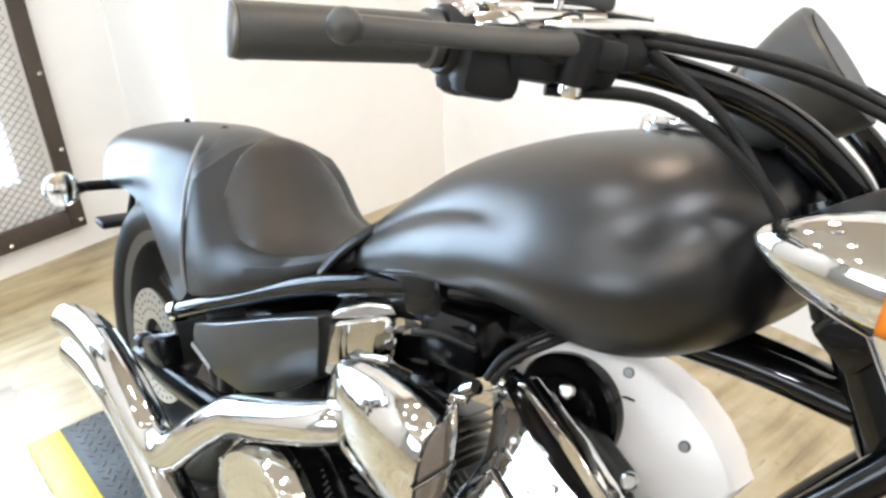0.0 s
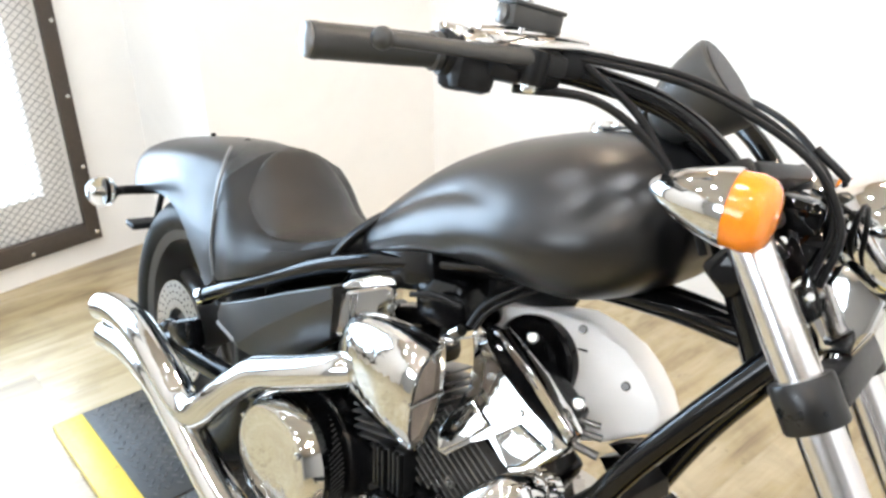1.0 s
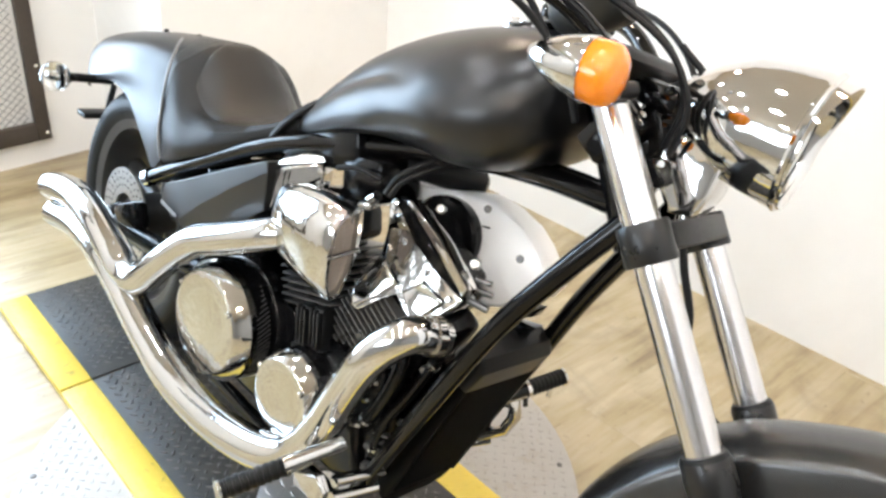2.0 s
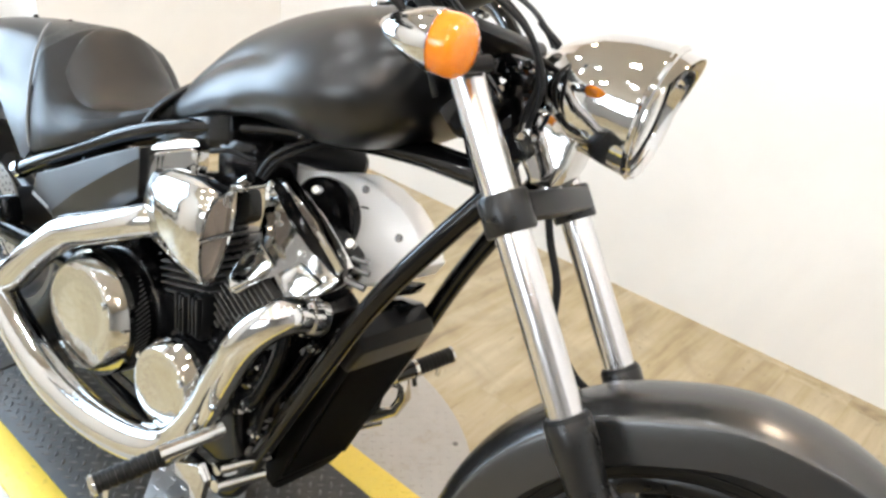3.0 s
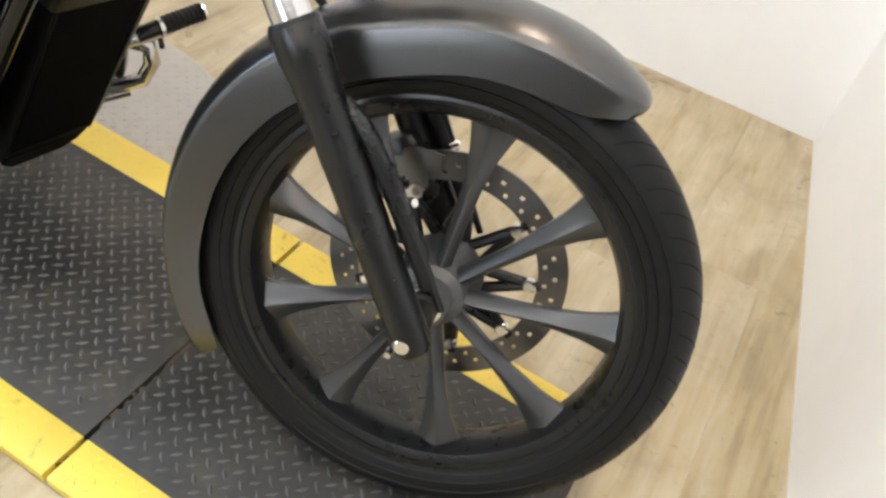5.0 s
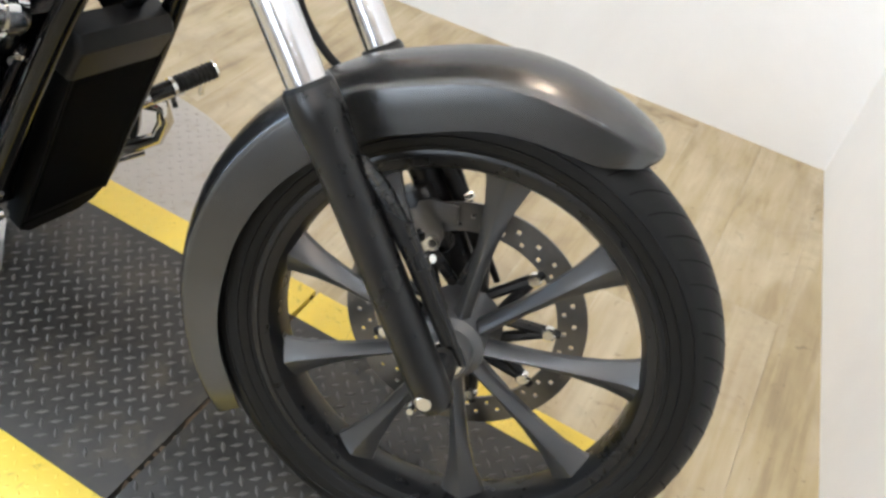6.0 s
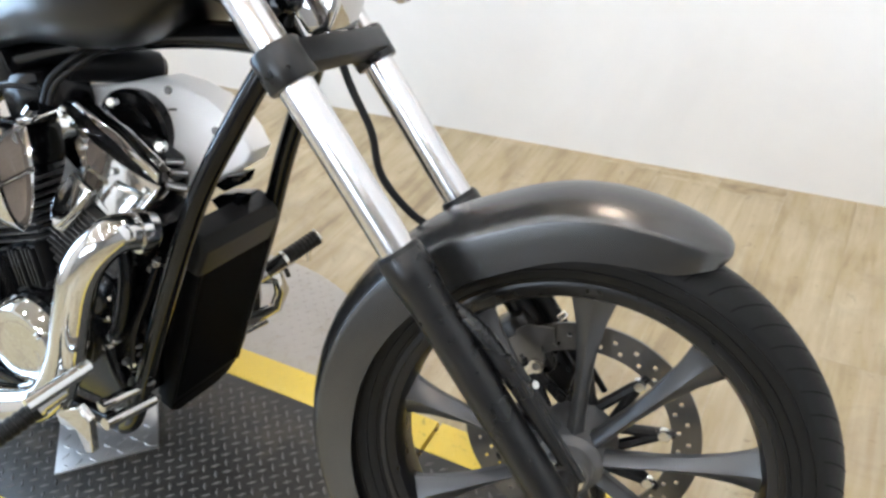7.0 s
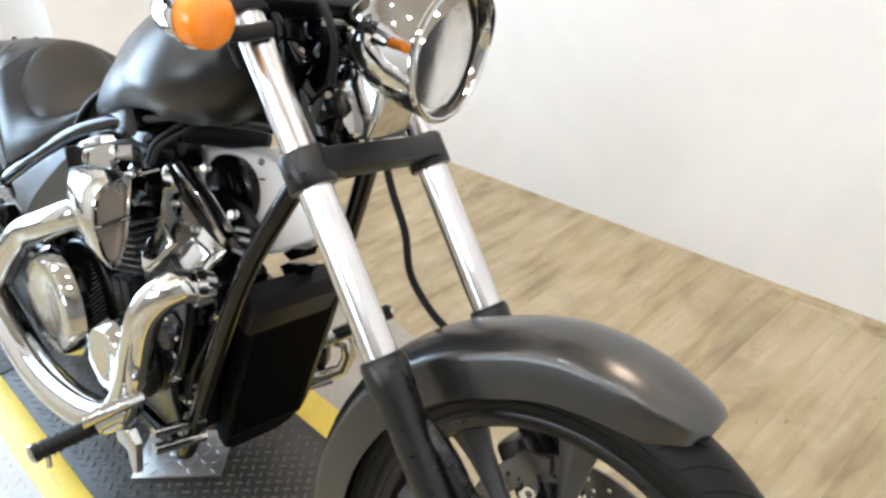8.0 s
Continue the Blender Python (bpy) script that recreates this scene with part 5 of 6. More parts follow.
# round covers on the right side
for cx, cz, R, y0, y1, lab in ((0.653, 0.373, 0.122, -0.105, -0.238, "large round chrome engine cover"), (0.914, 0.356, 0.085, -0.110, -0.224, "small round chrome engine cover")):
    bm = bmesh.new()
    h = abs(y1 - y0)
    lathe(bm, [(0, R * 1.0), (h * 0.54, R * 0.98), (h * 0.56, R * 0.96), (h * 0.56, 0)], (cx, y0, cz), (0.05, -0.995, 0.03), 72)
    base = piece("cover_base", bm, ENGINE, "ribbed black cover base")
    bm = bmesh.new()
    for k in range(88):
        a = 2 * math.pi * k / 88
        box(bm, (R * 0.014, h * 0.26, R * 0.024), Matrix.Translation((cx + 0.05 * h * 0.40 + math.cos(a) * R * 0.985, y0 - h * 0.40, cz + math.sin(a) * R * 0.985)) @ Matrix.Rotation(-a, 4, "Y") @ Matrix.Rotation(radians(26), 4, "X"))
    piece("cover_ribs", bm, FIN, parent=base)
    bm = bmesh.new()
    lathe(bm, [(h * 0.54, R * 0.965), (h * 0.56, R * 1.0), (h * 0.66, R * 1.0), (h * 0.68, R * 0.985), (h * 0.85, R * 0.87), (h * 0.875, R * 0.835), (h * 0.885, R * 0.78), (h * 0.865, R * 0.50), (h * 0.85, R * 0.25), (h * 0.845, 0)], (cx, y0, cz), (0.05, -0.995, 0.03), 72)
    piece("chrome_dome", bm, HAMMERED, lab, parent=base, angle=22)
    bm = bmesh.new()
    ring(bm, [(h * 0.20, R * 0.99), (h * 0.20, R * 1.016), (h * 0.225, R * 1.016), (h * 0.225, R * 0.99)], (cx, y0, cz), (0.05, -0.995, 0.03), 72)
    piece("cover_rim", bm, BOLT, "thin bright rim", parent=base)
    for k in range(3):
        a = radians(35 + 120 * k)
        bm = bmesh.new()
        bolt(bm, (cx + math.cos(a) * R * 0.86, y0 - h * 0.84, cz + math.sin(a) * R * 0.86), (0, -1, 0), 0.006, 0.006)
        piece("screw", bm, BOLT, parent=base)


def intake():
    """Chrome scoop on the side of the rear cylinder: a flat-sided shield, open to the front."""
    # the mouth: x, y, z from its inner top corner round the outer side
    mouth = [(0.980, -0.152, 0.742), (0.996, -0.176, 0.751), (1.008, -0.208, 0.752), (1.010, -0.225, 0.742), (1.009, -0.234, 0.715), (1.008, -0.236, 0.685), (1.006, -0.233, 0.652), (1.003, -0.226, 0.622), (0.999, -0.214, 0.598), (0.998, -0.203, 0.590), (1.001, -0.192, 0.600), (1.004, -0.180, 0.636), (1.004, -0.171, 0.680), (0.994, -0.160, 0.718)]
    c = Vector((1.005, -0.197, 0.672))
    rings = []
    # x at the middle, scale across, scale upwards, shift in y and z
    for x, sy, sz, dy, dz in ((0.776, 0.18, 0.26, 0.026, -0.010), (0.782, 0.42, 0.52, 0.024, -0.010), (0.806, 0.60, 0.74, 0.016, -0.009), (0.862, 0.80, 0.90, 0.008, -0.007), (0.930, 0.93, 0.98, 0.003, -0.003), (1.005, 1.0, 1.0, 0, 0)):
        rings.append([Vector((x + (p[0] - c.x) * sz + 0.10 * (p[2] - c.z) * (1.005 - x) / 0.2, c.y + dy + (p[1] - c.y) * sy, c.z + dz + (p[2] - c.z) * sz)) for p in mouth])
    inner = [[Vector((p[0] - dx, c.y + (p[1] - c.y) * q, c.z + (p[2] - c.z) * (q + (1 - q) * 0.50))) for p in mouth] for dx, q in ((-0.004, 0.92), (-0.003, 0.76), (0.002, 0.72), (0.007, 0.71))]
    bm = bmesh.new()
    loft(bm, rings + inner)
    s = piece("intake_scoop", bm, HAMMERED, "chrome intake scoop", angle=46)
    bm = bmesh.new()
    loft(bm, [[Vector((p.x + 0.0015, c.y + (p.y - c.y) * q, c.z + (p.z - c.z) * q)) for p in inner[-1]] for q in (0.99, 0.6, 0.1)])
    piece("filter_mesh", bm, FILTER, "grey-brown intake gauze", parent=s)
    bm = bmesh.new()
    tube(bm, [(1.012, -0.236, 0.677), (1.008, -0.172, 0.683)], 0.0042, 10, 1)
    piece("cross_bar", bm, CHROME, parent=s)
    for p in mouth[::2]:
        bm = bmesh.new()
        bolt(bm, (p[0] + 0.002, c.y + (p[1] - c.y) * 0.82, c.z + (p[2] - c.z) * 0.90), (1, -0.1, 0), 0.0030, 0.003)
        piece("rim_screw", bm, BOLT, parent=s)
    bm = bmesh.new()
    box(bm, (0.022, 0.022, 0.012), pose(0.985, -0.150, 0.748, 0, -15, 20), 0.003)
    piece("scoop_lug", bm, CHROME, "chrome lug at the top of the scoop", parent=s)


FILTER = material("intake_gauze", (0.30, 0.25, 0.21), 0.55, 0.0, vary=0.3, scale=200, bump=0.4, bump_scale=900)
intake()
# chrome head cover behind the scoop: a bolted box with a rounded lid
face = [V(0.690, -0.153, 0.630), V(0.692, -0.157, 0.690), V(0.708, -0.155, 0.708), V(0.785, -0.108, 0.744), V(0.800, -0.103, 0.742), V(0.812, -0.108, 0.700), V(0.800, -0.118, 0.640)]
back = V(-0.045, 0.055, 0.004)
bm = bmesh.new()
loft(bm, [face, [p + back for p in face]])
hc = piece("rear_head_cover", bm, CHROME, "chrome rear head cover with bolts", angle=25, bevel=0.004)
bm = bmesh.new()
lid = [V(0.706, -0.150, 0.713), V(0.726, -0.138, 0.734), V(0.760, -0.116, 0.754), V(0.790, -0.100, 0.760), V(0.800, -0.098, 0.750)]
loft(bm, [lid, [p + back * 1.1 for p in lid]])
piece("head_lid", bm, CHROME, "rounded chrome lid", parent=hc, angle=30, bevel=0.003)
out = V(0.62, -0.77, 0.1).normalized()
for u in (0.30, 0.36):
    p = face[1].lerp(face[4], u * 1.25)
    bm = bmesh.new()
    tube(bm, [tuple(p + V(0, 0, 0.004)), tuple(p + V(0.004, -0.002, -0.055))], 0.0035, 8, 1)
    piece("cover_rib", bm, CHROME, parent=hc)
for p in (V(0.797, -0.104, 0.733), V(0.802, -0.107, 0.712), V(0.804, -0.110, 0.690), V(0.699, -0.157, 0.692)):
    bm = bmesh.new()
    bolt(bm, p, out, 0.0075, 0.007)
    piece("bolt", bm, BOLT, parent=hc)
# chrome side of the front cylinder head: a plate with two prongs below, and two bars round a black panel
bm = bmesh.new()
prism(bm, [(0.974, 0.742), (0.980, 0.756), (0.993, 0.752), (1.018, 0.722), (1.046, 0.702), (1.100, 0.682), (1.150, 0.664), (1.172, 0.660), (1.164, 0.640), (1.132, 0.606), (1.112, 0.590), (1.092, 0.604), (1.062, 0.630), (1.040, 0.606), (1.010, 0.571), (0.994, 0.572), (0.982, 0.600), (0.998, 0.640), (1.008, 0.672), (0.996, 0.704)], -0.112, -0.082, 0.005)
for v in bm.verts:
    v.co.y += 0.20 * (v.co.x - 1.06) + 0.36 * (v.co.z - 0.65)
fc = piece("front_head_cover", bm, CHROME, "chrome front head cover")
bm = bmesh.new()
prism(bm, [(0.996, 0.634), (1.020, 0.662), (1.060, 0.640), (1.036, 0.612), (1.008, 0.578), (0.998, 0.578), (0.988, 0.602)], -0.120, -0.104, 0.006)
for v in bm.verts:
    v.co.y += 0.20 * (v.co.x - 1.06) + 0.36 * (v.co.z - 0.65)
piece("prong", bm, CHROME, "polished chrome prong", parent=fc)
bm = bmesh.new()
prism(bm, [(1.070, 0.632), (1.098, 0.660), (1.148, 0.646), (1.126, 0.610), (1.108, 0.600)], -0.120, -0.104, 0.006)
for v in bm.verts:
    v.co.y += 0.20 * (v.co.x - 1.06) + 0.36 * (v.co.z - 0.65)
piece("prong", bm, CHROME, "polished chrome prong", parent=fc)
bm = bmesh.new()
prism(bm, [(0.990, 0.757), (1.014, 0.757), (1.098, 0.718), (1.168, 0.676), (1.160, 0.662), (1.100, 0.682), (1.046, 0.702), (1.018, 0.722)], -0.080, -0.064, 0.003)
piece("inset_panel", bm, GLOSS, "gloss black inset panel", parent=fc)
bm = bmesh.new()
prism(bm, [(1.008, 0.760), (1.020, 0.766), (1.102, 0.730), (1.180, 0.682), (1.172, 0.664), (1.094, 0.717)], -0.092, -0.066, 0.004)
piece("cover_bar", bm, CHROME, "polished chrome bar", parent=fc)
bm = bmesh.new()
tube(bm, [(1.034, -0.058, 0.750), (1.150, -0.066, 0.695)], 0.0028, 10, 1)
piece("cover_bar", bm, CHROME_SOFT, "thin steel bar", parent=fc)
for x, z in ((0.990, 0.742), (1.030, 0.700), (1.092, 0.672), (1.150, 0.652), (1.110, 0.622)):
    bm = bmesh.new()
    bolt(bm, (x, -0.114 + 0.20 * (x - 1.06) + 0.36 * (z - 0.65), z), (0.18, -0.92, 0.33), 0.0055, 0.005)
    piece("bolt", bm, BOLT, parent=fc)
for p, r in ((V(1.050, -0.048, 0.758), 0.009), (V(1.157, -0.060, 0.711), 0.0095)):
    bm = bmesh.new()
    lathe(bm, [(0, 0), (0, r), (0.008, r), (0.011, r * 0.7), (0.011, 0)], p, (0.4, -0.8, 0.4), 16)
    piece("stud", bm, BOLT, "bright round stud", parent=fc)
for pts, r in (([(1.165, -0.062, 0.690), (1.190, -0.050, 0.690)], 0.0045), ([(1.168, -0.062, 0.674), (1.196, -0.050, 0.674)], 0.0050), ([(1.165, -0.070, 0.656), (1.200, -0.058, 0.652)], 0.006)):
    bm = bmesh.new()
    tube(bm, pts, r, 10, 1)
    piece("linkage_rod", bm, STEEL, "steel linkage rod", parent=fc)
# dark blocks round the throttle body and air box under the tank
for sx, sy, sz, x, y, z, rot, nm, mt in ((0.11, 0.10, 0.08, 0.885, -0.04, 0.705, -10, "air_box", ENGINE), (0.14, 0.12, 0.08, 0.80, -0.03, 0.735, -18, "coil_box", ENGINE), (0.10, 0.10, 0.14, 1.07, -0.03, 0.490, 24, "front_engine_mount", ENGINE), (0.10, 0.17, 0.10, 1.02, 0.0, 0.25, 20, "oil_filter_block", ENGINE), (0.26, 0.20, 0.20, 0.52, 0.0, 0.47, 0, "battery_box", ENGINE)):
    bm = bmesh.new()
    box(bm, (sx, sy, sz), pose(x, y, z, 0, rot, 0), 0.015)
    piece(nm, bm, mt, "black " + nm.replace("_", " "), m=ENG)
bm = bmesh.new()
lathe(bm, [(-0.05, 0.0), (-0.05, 0.027), (0.086, 0.029), (0.098, 0.027), (0.104, 0.020), (0.105, 0)], (0.945, 0.020, 0.742), (0.36, 0.90, -0.18), 28)
hn = piece("horn", bm, BLACK_PLASTIC, "black round horn under the tank", m=ENG)
bm = bmesh.new()
hd = V(0.36, 0.90, -0.18).normalized()
lathe(bm, [(0.100, 0.0), (0.100, 0.018), (0.108, 0.017), (0.110, 0.012), (0.110, 0)], (0.945, 0.020, 0.742), hd, 24)
piece("horn_cap", bm, BLACK_PLASTIC, "black end cap", parent=hn, m=ENG)
bm = bmesh.new()
tube(bm, [(0.975, -0.150, 0.698), (0.99, -0.13, 0.702), (1.006, -0.112, 0.710)], 0.0018, 8, 4)
piece("wire", bm, BOLT, "thin bright wire", m=ENG)
# dark angular brackets low on the left, seen between the down tubes
for poly in ([(1.190, 0.618), (1.222, 0.640), (1.258, 0.652), (1.250, 0.632), (1.214, 0.612)], [(1.180, 0.590), (1.206, 0.606), (1.262, 0.618), (1.238, 0.590), (1.200, 0.572)]):
    bm = bmesh.new()
    prism(bm, poly, 0.030, 0.062, 0.003)
    piece("engine_bracket", bm, GLOSS, "black engine bracket", m=Matrix.Translation((-0.032, 0, 0)))
# flat black disc inside the V of the engine
bm = bmesh.new()
lathe(bm, [(-0.03, 0.0), (-0.03, 0.066), (0.0, 0.074), (0.010, 0.074), (0.015, 0.069), (0.017, 0.050), (0.022, 0.046), (0.024, 0.030), (0.026, 0)], (1.006, 0.024, 0.684), (0.10, -0.99, 0.06), 48)
pulley = piece("round_cover", bm, ENGINE, "gloss black round cover inside the V of the engine")
bm = bmesh.new()
tube(bm, [(1.034, 0.002, 0.735), (1.054, 0.000, 0.700), (1.058, 0.002, 0.660)], 0.004, 8, 4)
piece("cover_rib", bm, ENGINE, parent=pulley)
# the cover on the left side, seen through the V; its reflected white is painted
bm = bmesh.new()
prism(bm, [(0.900, 0.748), (0.985, 0.760), (1.045, 0.772), (1.090, 0.764), (1.128, 0.747), (1.162, 0.724), (1.190, 0.698), (1.212, 0.674), (1.204, 0.652), (1.150, 0.615), (1.050, 0.575), (0.930, 0.585)], 0.058, 0.110, 0.008)
for v in bm.verts:
    v.co.y += 0.28 * (v.co.x - 1.10) + 0.32 * (v.co.z - 0.73)
lc = piece("left_air_cover", bm, REFLECTED_WHITE, "air cleaner cover on the left, reflected white in its colour")
for x, z in ((1.059, 0.755), (1.147, 0.700)):
    bm = bmesh.new()
    bolt(bm, (x, 0.0575 + 0.28 * (x - 1.10) + 0.32 * (z - 0.73), z), (0.25, -0.92, 0.29), 0.007, 0.003)
    piece("bolt", bm, STEEL, parent=lc)
for pts, r in (([(1.005, 0.045, 0.722), (1.024, 0.045, 0.732), (1.038, 0.046, 0.741)], 0.0050), ([(1.034, 0.046, 0.706), (1.060, 0.047, 0.724), (1.078, 0.048, 0.728)], 0.0016)):
    bm = bmesh.new()
    tube(bm, pts, r, 8, 4)
    piece("wire", bm, BLACK_PLASTIC, parent=lc)
# plug leads and hoses round the head
for pts, r in (([(1.005, -0.125, 0.722), (1.020, -0.115, 0.755), (1.050, -0.08, 0.785), (1.075, -0.05, 0.805)], 0.0045), ([(0.997, -0.128, 0.724), (1.012, -0.118, 0.760), (1.040, -0.085, 0.792), (1.065, -0.05, 0.812)], 0.0045), ([(0.870, -0.130, 0.722), (0.91, -0.12, 0.735), (0.95, -0.10, 0.730)], 0.0045), ([(1.005, -0.150, 0.725), (0.99, -0.150, 0.712)], 0.009)):
    bm = bmesh.new()
    tube(bm, pts, r, 10, 6)
    piece("hose", bm, BLACK_PLASTIC if r < 0.008 else CHROME, "black hose" if r < 0.008 else "chrome plug cap", m=ENG)
# matte side cover with its small emblem
bm = bmesh.new()
upper = [V(0.305, -0.150, 0.505), V(0.345, -0.166, 0.545), V(0.470, -0.171, 0.605), V(0.600, -0.169, 0.672), V(0.715, -0.165, 0.727)]
crease = [V(0.330, -0.160, 0.496), V(0.436, -0.174, 0.498), V(0.518, -0.174, 0.566), V(0.616, -0.172, 0.636), V(0.725, -0.166, 0.710)]
lower = [V(0.328, -0.150, 0.484), V(0.408, -0.156, 0.470), V(0.505, -0.158, 0.489), V(0.620, -0.158, 0.555), V(0.712, -0.155, 0.628)]
inward = V(0, 0.050, 0)
loft(bm, [[a, b, c, c + inward, a + inward] for a, b, c in zip(upper, crease, lower)])
sc = piece("side_cover", bm, MATTE, "matte black side cover with a small emblem", angle=14, bevel=0.003)
for k in range(7):
    bm = bmesh.new()
    p = V(0.340, -0.1665, 0.500).lerp(V(0.420, -0.1755, 0.5015), k / 6)
    box(bm, (0.008, 0.002, 0.008), pose(p.x, p.y, p.z, 0, 0, -7))
    piece("emblem_bar", bm, EMBLEM, "", parent=sc)

# ---- exhaust ----
bm = bmesh.new()
tube(bm, [(0.862, -0.150, 0.656, 0.030), (0.805, -0.200, 0.625, 0.030), (0.700, -0.217, 0.573, 0.031), (0.610, -0.223, 0.530, 0.032), (0.560, -0.232, 0.490, 0.032), (0.505, -0.241, 0.434, 0.033), (0.458, -0.246, 0.384, 0.034), (0.420, -0.249, 0.359, 0.035), (0.370, -0.251, 0.358, 0.035), (0.310, -0.252, 0.380, 0.036), (0.200, -0.252, 0.413, 0.036), (0.110, -0.252, 0.424, 0.036), (0.020, -0.252, 0.413, 0.035), (-0.052, -0.254, 0.392, 0.034)], n=24, steps=7)
up = piece("upper_exhaust_pipe", bm, CHROME, "chrome upper exhaust pipe")
bm = bmesh.new()
tube(bm, [(1.180, -0.120, 0.604, 0.028), (1.166, -0.178, 0.615, 0.029), (1.128, -0.208, 0.566, 0.030), (1.088, -0.213, 0.480, 0.030), (1.050, -0.216, 0.385, 0.031), (0.998, -0.226, 0.302, 0.034), (0.915, -0.240, 0.260, 0.036), (0.785, -0.253, 0.240, 0.036), (0.645, -0.258, 0.243, 0.036), (0.525, -0.258, 0.273, 0.036), (0.420, -0.257, 0.310, 0.036), (0.320, -0.256, 0.343, 0.036), (0.220, -0.255, 0.362, 0.036), (0.120, -0.254, 0.362, 0.036), (0.010, -0.253, 0.340, 0.035), (-0.022, -0.253, 0.332, 0.034)], n=24, steps=7)
lo = piece("lower_exhaust_pipe", bm, CHROME, "chrome lower exhaust pipe")
# each closed pipe end gets a dark disc for the bore's shade
for ob, tip in ((up, (-0.0525, -0.254, 0.392)), (lo, (-0.0225, -0.253, 0.332))):
    bm = bmesh.new()
    lathe(bm, [(0, 0.028), (0.001, 0.028), (0.001, 0)], tip, (-1, -0.03, -0.28), 24)
    piece("bore_shade", bm, HOLLOW_SHADE, "dark disc painted as the shade in the exhaust opening", parent=ob)
for at, way in (((0.862, -0.150, 0.662), (0.8, 0.55, 0.1)), ((1.176, -0.140, 0.610), (-0.2, -0.95, 0.1))):
    bm = bmesh.new()
    lathe(bm, [(-0.007, 0.029), (-0.007, 0.033), (0.007, 0.033), (0.007, 0.029)], at, way, 24)
    piece("exhaust_flange", bm, CHROME, "chrome exhaust flange")

# ---- foot controls and stand ----
def peg(s):
    bm = bmesh.new()
    a, b = V(1.040, -0.384, 0.314), V(1.064, -0.284, 0.342)
    if s > 0:
        a, b = V(1.155, 0.290, 0.416), V(1.132, 0.215, 0.394)
    d = (b - a).normalized()
    prof = [(-0.003, 0)]
    n = 9
    L = (b - a).length
    for k in range(n):
        prof += [(L * k / n, 0.0155), (L * (k + 0.6) / n, 0.0165), (L * (k + 0.65) / n, 0.0145), (L * (k + 1) / n, 0.0145)]
    lathe(bm, prof + [(L, 0)], a, d, 20)
    p = piece("foot_peg", bm, RUBBER, "black rubber foot peg with a chrome end")
    bm = bmesh.new()
    lathe(bm, [(-0.008, 0), (-0.008, 0.012), (-0.004, 0.0175), (0.0, 0.0175), (0, 0)], a, d, 20)
    piece("peg_end", bm, CHROME, "chrome peg end", parent=p)
    bm = bmesh.new()
    tube(bm, [tuple(b), tuple(b + d * 0.042)], 0.014, 14, 1)
    piece("peg_mount", bm, CHROME if s < 0 else GLOSS, "chrome peg mount" if s < 0 else "black peg arm", parent=p)
    bm = bmesh.new()
    lathe(bm, [(-0.004, 0), (-0.004, 0.0175), (0.003, 0.0175), (0.003, 0)], b, d, 18)
    piece("collar", bm, CHROME, "chrome collar", parent=p)
    bm = bmesh.new()
    tube(bm, [tuple(a + d * 0.02 + V(0, 0, -0.015)), tuple(a + d * 0.02 + V(0, 0, -0.040))], 0.005, 8, 1)
    piece("feeler", bm, BOLT, "steel feeler pin", parent=p)


peg(-1)
peg(1)
FOOT = Matrix.Translation((-0.018, 0.012, 0.040))
bm = bmesh.new()
tube(bm, [(1.120, -0.335, 0.345), (1.135, -0.235, 0.362)], 0.012, 14, 1)
piece("brake_pedal_pad", bm, CHROME, "chrome brake pedal", FOOT)
bm = bmesh.new()
prism(bm, [(1.040, 0.300), (1.100, 0.332), (1.120, 0.312), (1.112, 0.246), (1.096, 0.240), (1.088, 0.286), (1.044, 0.276)], -0.248, -0.232, 0.003)
piece("peg_bracket", bm, CHROME, "chrome foot control bracket")
for z in (0.262, 0.226):
    bm = bmesh.new()
    tube(bm, [(1.112, -0.215, z), (1.115, -0.118, z - 0.012)], 0.011, 12, 1)
    piece("bracket_rod", bm, CHROME, "chrome bracket rod", FOOT)
bm = bmesh.new()
tube(bm, [(1.090, 0.125, 0.330), (1.140, 0.192, 0.318), (1.135, 0.188, 0.250), (1.085, 0.112, 0.232)], 0.017, 10, 2, flat=0.6)
lb = piece("left_control_bracket", bm, CHROME, "chrome left foot control bracket", FOOT)
bm = bmesh.new()
tube(bm, [(1.122, 0.172, 0.224), (1.085, 0.112, 0.204)], 0.008, 10, 1)
piece("lower_rod", bm, CHROME, "", FOOT, lb)
bm = bmesh.new()
box(bm, (0.040, 0.050, 0.045), pose(1.105, 0.150, 0.285, 0, 0, 35), 0.008)
piece("control_block", bm, GLOSS, "gloss black control block", FOOT, lb)
bm = bmesh.new()
tube(bm, [(1.155, 0.222, 0.350), (1.140, 0.180, 0.338), (1.112, 0.120, 0.318)], 0.012, 12, 2)
lp = piece("shift_lever", bm, CHROME_SOFT, "steel shift lever pad", FOOT)
bm = bmesh.new()
tube(bm, [(1.150, 0.205, 0.338), (1.156, 0.208, 0.316)], 0.005, 8, 1)
piece("stop_pin", bm, LEG_PAINT, "", FOOT, lp)
bm = bmesh.new()
tube(bm, [(0.92, 0.10, 0.175), (0.86, 0.19, 0.110), (0.80, 0.265, 0.062)], 0.012, 12, 3)
piece("side_stand", bm, GLOSS, "black side stand")

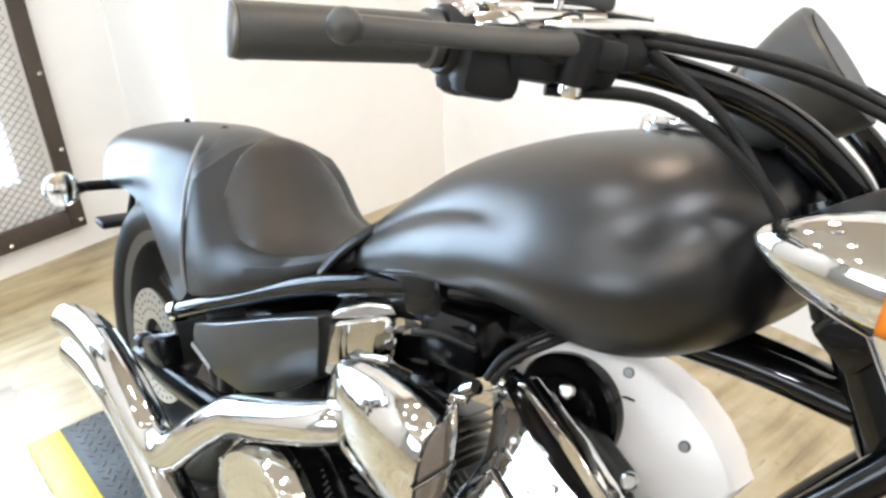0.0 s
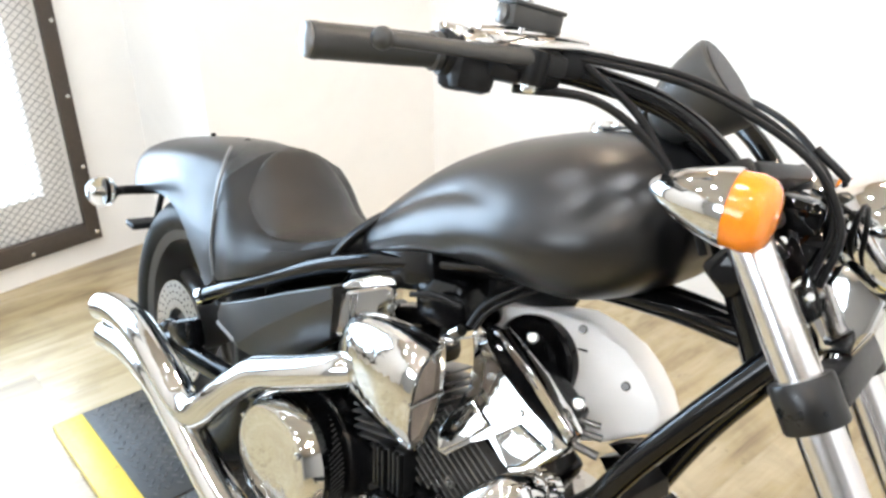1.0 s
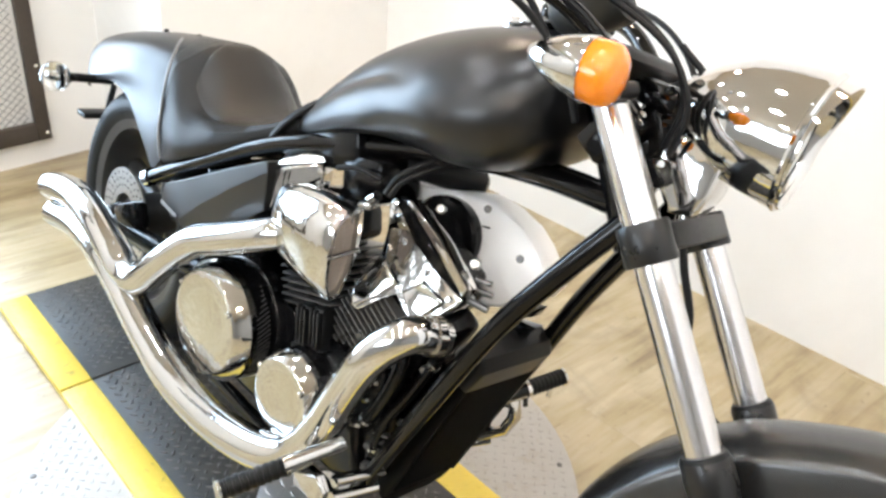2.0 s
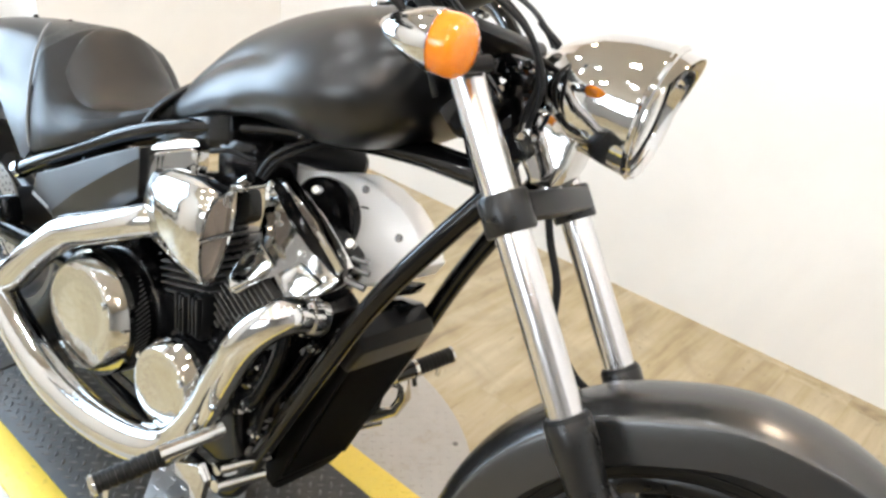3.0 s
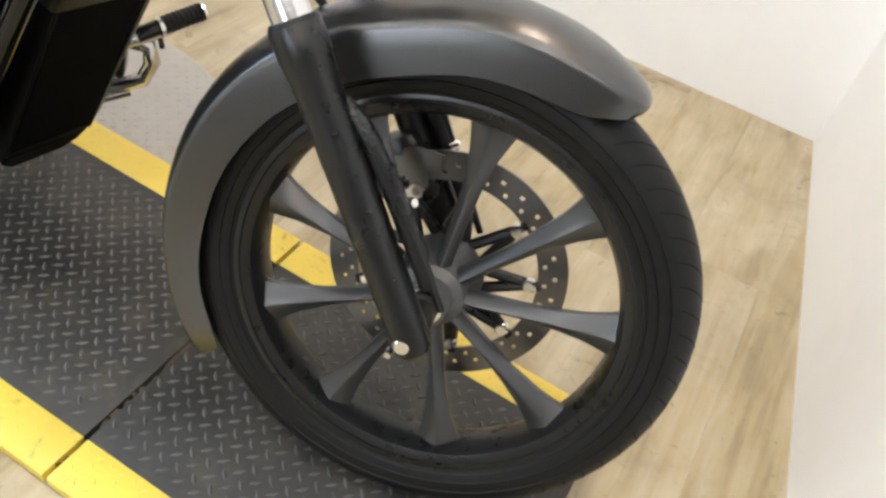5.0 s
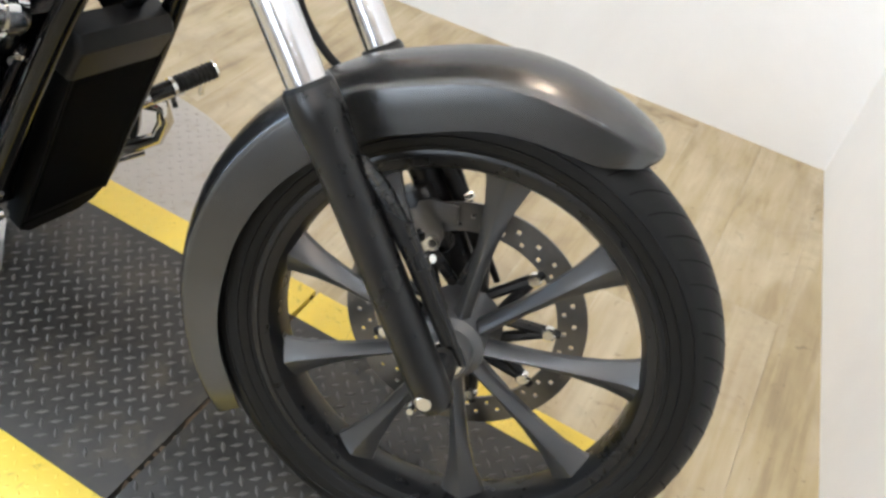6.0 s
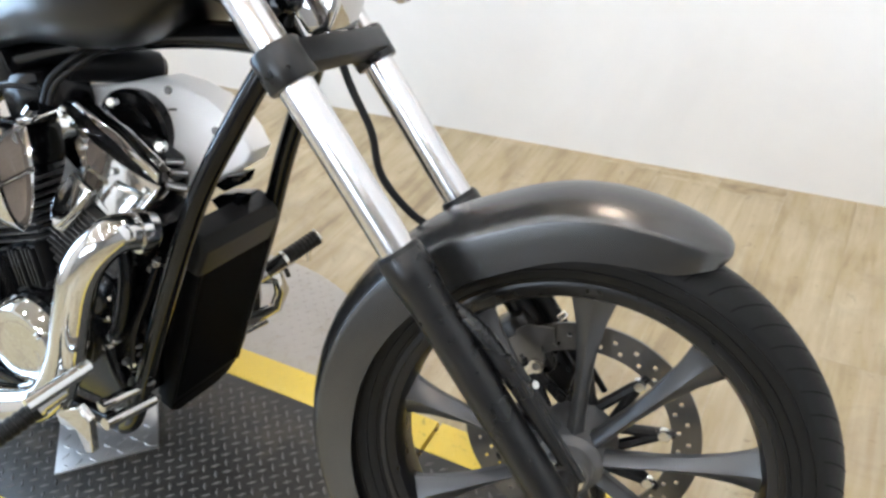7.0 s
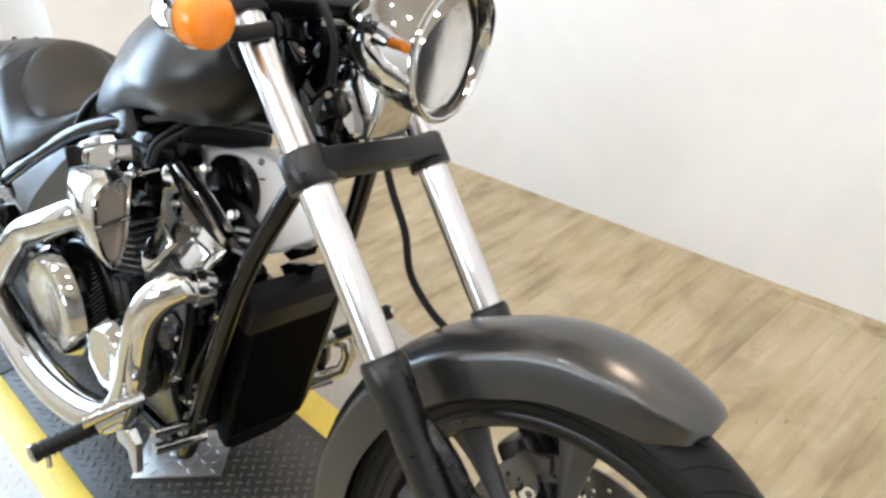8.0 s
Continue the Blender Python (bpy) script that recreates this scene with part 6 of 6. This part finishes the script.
for x, y, z, r in ((1.085, -0.135, 0.300, 0.006), (1.060, -0.132, 0.238, 0.006), (1.135, -0.095, 0.470, 0.007)):
    bm = bmesh.new()
    bolt(bm, (x, y, z), (0.35, -0.9, 0.2), r, 0.007)
    piece("engine_bolt", bm, STEEL, "steel engine bolt", ENG)
for pts, r in (([(1.095, -0.112, 0.560), (1.108, -0.125, 0.500), (1.090, -0.132, 0.430), (1.062, -0.134, 0.380)], 0.013), ([(1.150, -0.085, 0.540), (1.128, -0.105, 0.470), (1.100, -0.122, 0.400), (1.090, -0.126, 0.330)], 0.010), ([(1.040, -0.128, 0.376), (1.055, -0.132, 0.310), (1.072, -0.126, 0.255)], 0.012)):
    bm = bmesh.new()
    tube(bm, pts, r, 12, 5)
    hose = piece("coolant_hose", bm, ENGINE, "black coolant hose with steel clips")
    for p, q in ((pts[0], pts[1]), (pts[-1], pts[-2])):
        p, q = Vector(p), Vector(q)
        bm = bmesh.new()
        lathe(bm, [(0.010, r), (0.010, r + 0.0018), (0.016, r + 0.0018), (0.016, r)], p, q - p, 16, cap=False)
        box(bm, (0.006, 0.008, 0.006), Matrix.Translation(p + (q - p).normalized() * 0.013 + V(0.3, -0.9, 0.1) * (r + 0.003)))
        piece("hose_clip", bm, BOLT, parent=hose)
bm = bmesh.new()
pump_axis = V(0.15, -0.98, 0.05)
lathe(bm, [(0, 0.0), (0, 0.046), (0.020, 0.046), (0.026, 0.040), (0.030, 0.024), (0.036, 0.020), (0.036, 0)], (1.040, -0.112, 0.452), pump_axis, 28)
pump = piece("water_pump", bm, ENGINE, "black water pump with steel bolts")
for k in range(5):
    a = radians(20 + 72 * k)
    bm = bmesh.new()
    bolt(bm, (1.042 + math.cos(a) * 0.036, -0.133, 0.453 + math.sin(a) * 0.036), pump_axis, 0.0045, 0.006)
    piece("bolt", bm, BOLT, parent=pump)
for k in range(6):
    bm = bmesh.new()
    box(bm, (0.046, 0.012, 0.005), pose(1.104, -0.122, 0.300 + 0.015 * k, 0, -24, 0), 0.0015)
    piece("pump_rib", bm, FIN)
for x, y, z, ln in ((1.120, -0.118, 0.585, 0.030), (1.086, -0.130, 0.300, 0.020), (1.128, -0.108, 0.405, 0.022), (1.010, -0.128, 0.520, 0.018)):
    bm = bmesh.new()
    box(bm, (ln, 0.008, 0.014), pose(x, y, z, 0, 25, 0), 0.003)
    bolt(bm, (x, y - 0.004, z), (0.1, -1, 0.1), 0.0055, 0.005)
    piece("engine_clip", bm, STEEL, "steel clip with a bolt")


# ---- the planks of the floor, each a piece of its own ----
def planks():
    w, gap, z = 0.182, 0.0004, FLOOR_Z - 0.004
    rng = random.Random(4)
    bm = bmesh.new()
    box(bm, (w - gap, 1.22 - gap, 0.008), None, 0.0002)
    me = bpy.data.meshes.new("plank")
    bm.to_mesh(me)
    bm.free()
    me.materials.append(PLANK)
    for i in range(34):
        off = rng.random() * 1.22
        for j in range(6):
            x, y = -1.45 + i * w, -5.0 + off + j * 1.22
            # boards are sawn off at the walls
            top = 1.56 if x < 2.45 else -0.05
            if x < -0.95:
                top = 0.5
            y0, y1 = max(-4.3, y - 0.61), min(top, y + 0.61)
            if x < -1.30 or x > 4.55 or y1 - y0 < 0.01:
                continue
            ob = new("plank", me)
            ob.parent = floor
            ob.matrix_world = pose(x, (y0 + y1) / 2, z, 0, 0, 0) @ Matrix.Diagonal((1, (y1 - y0) / 1.22, 1, 1))


planks()
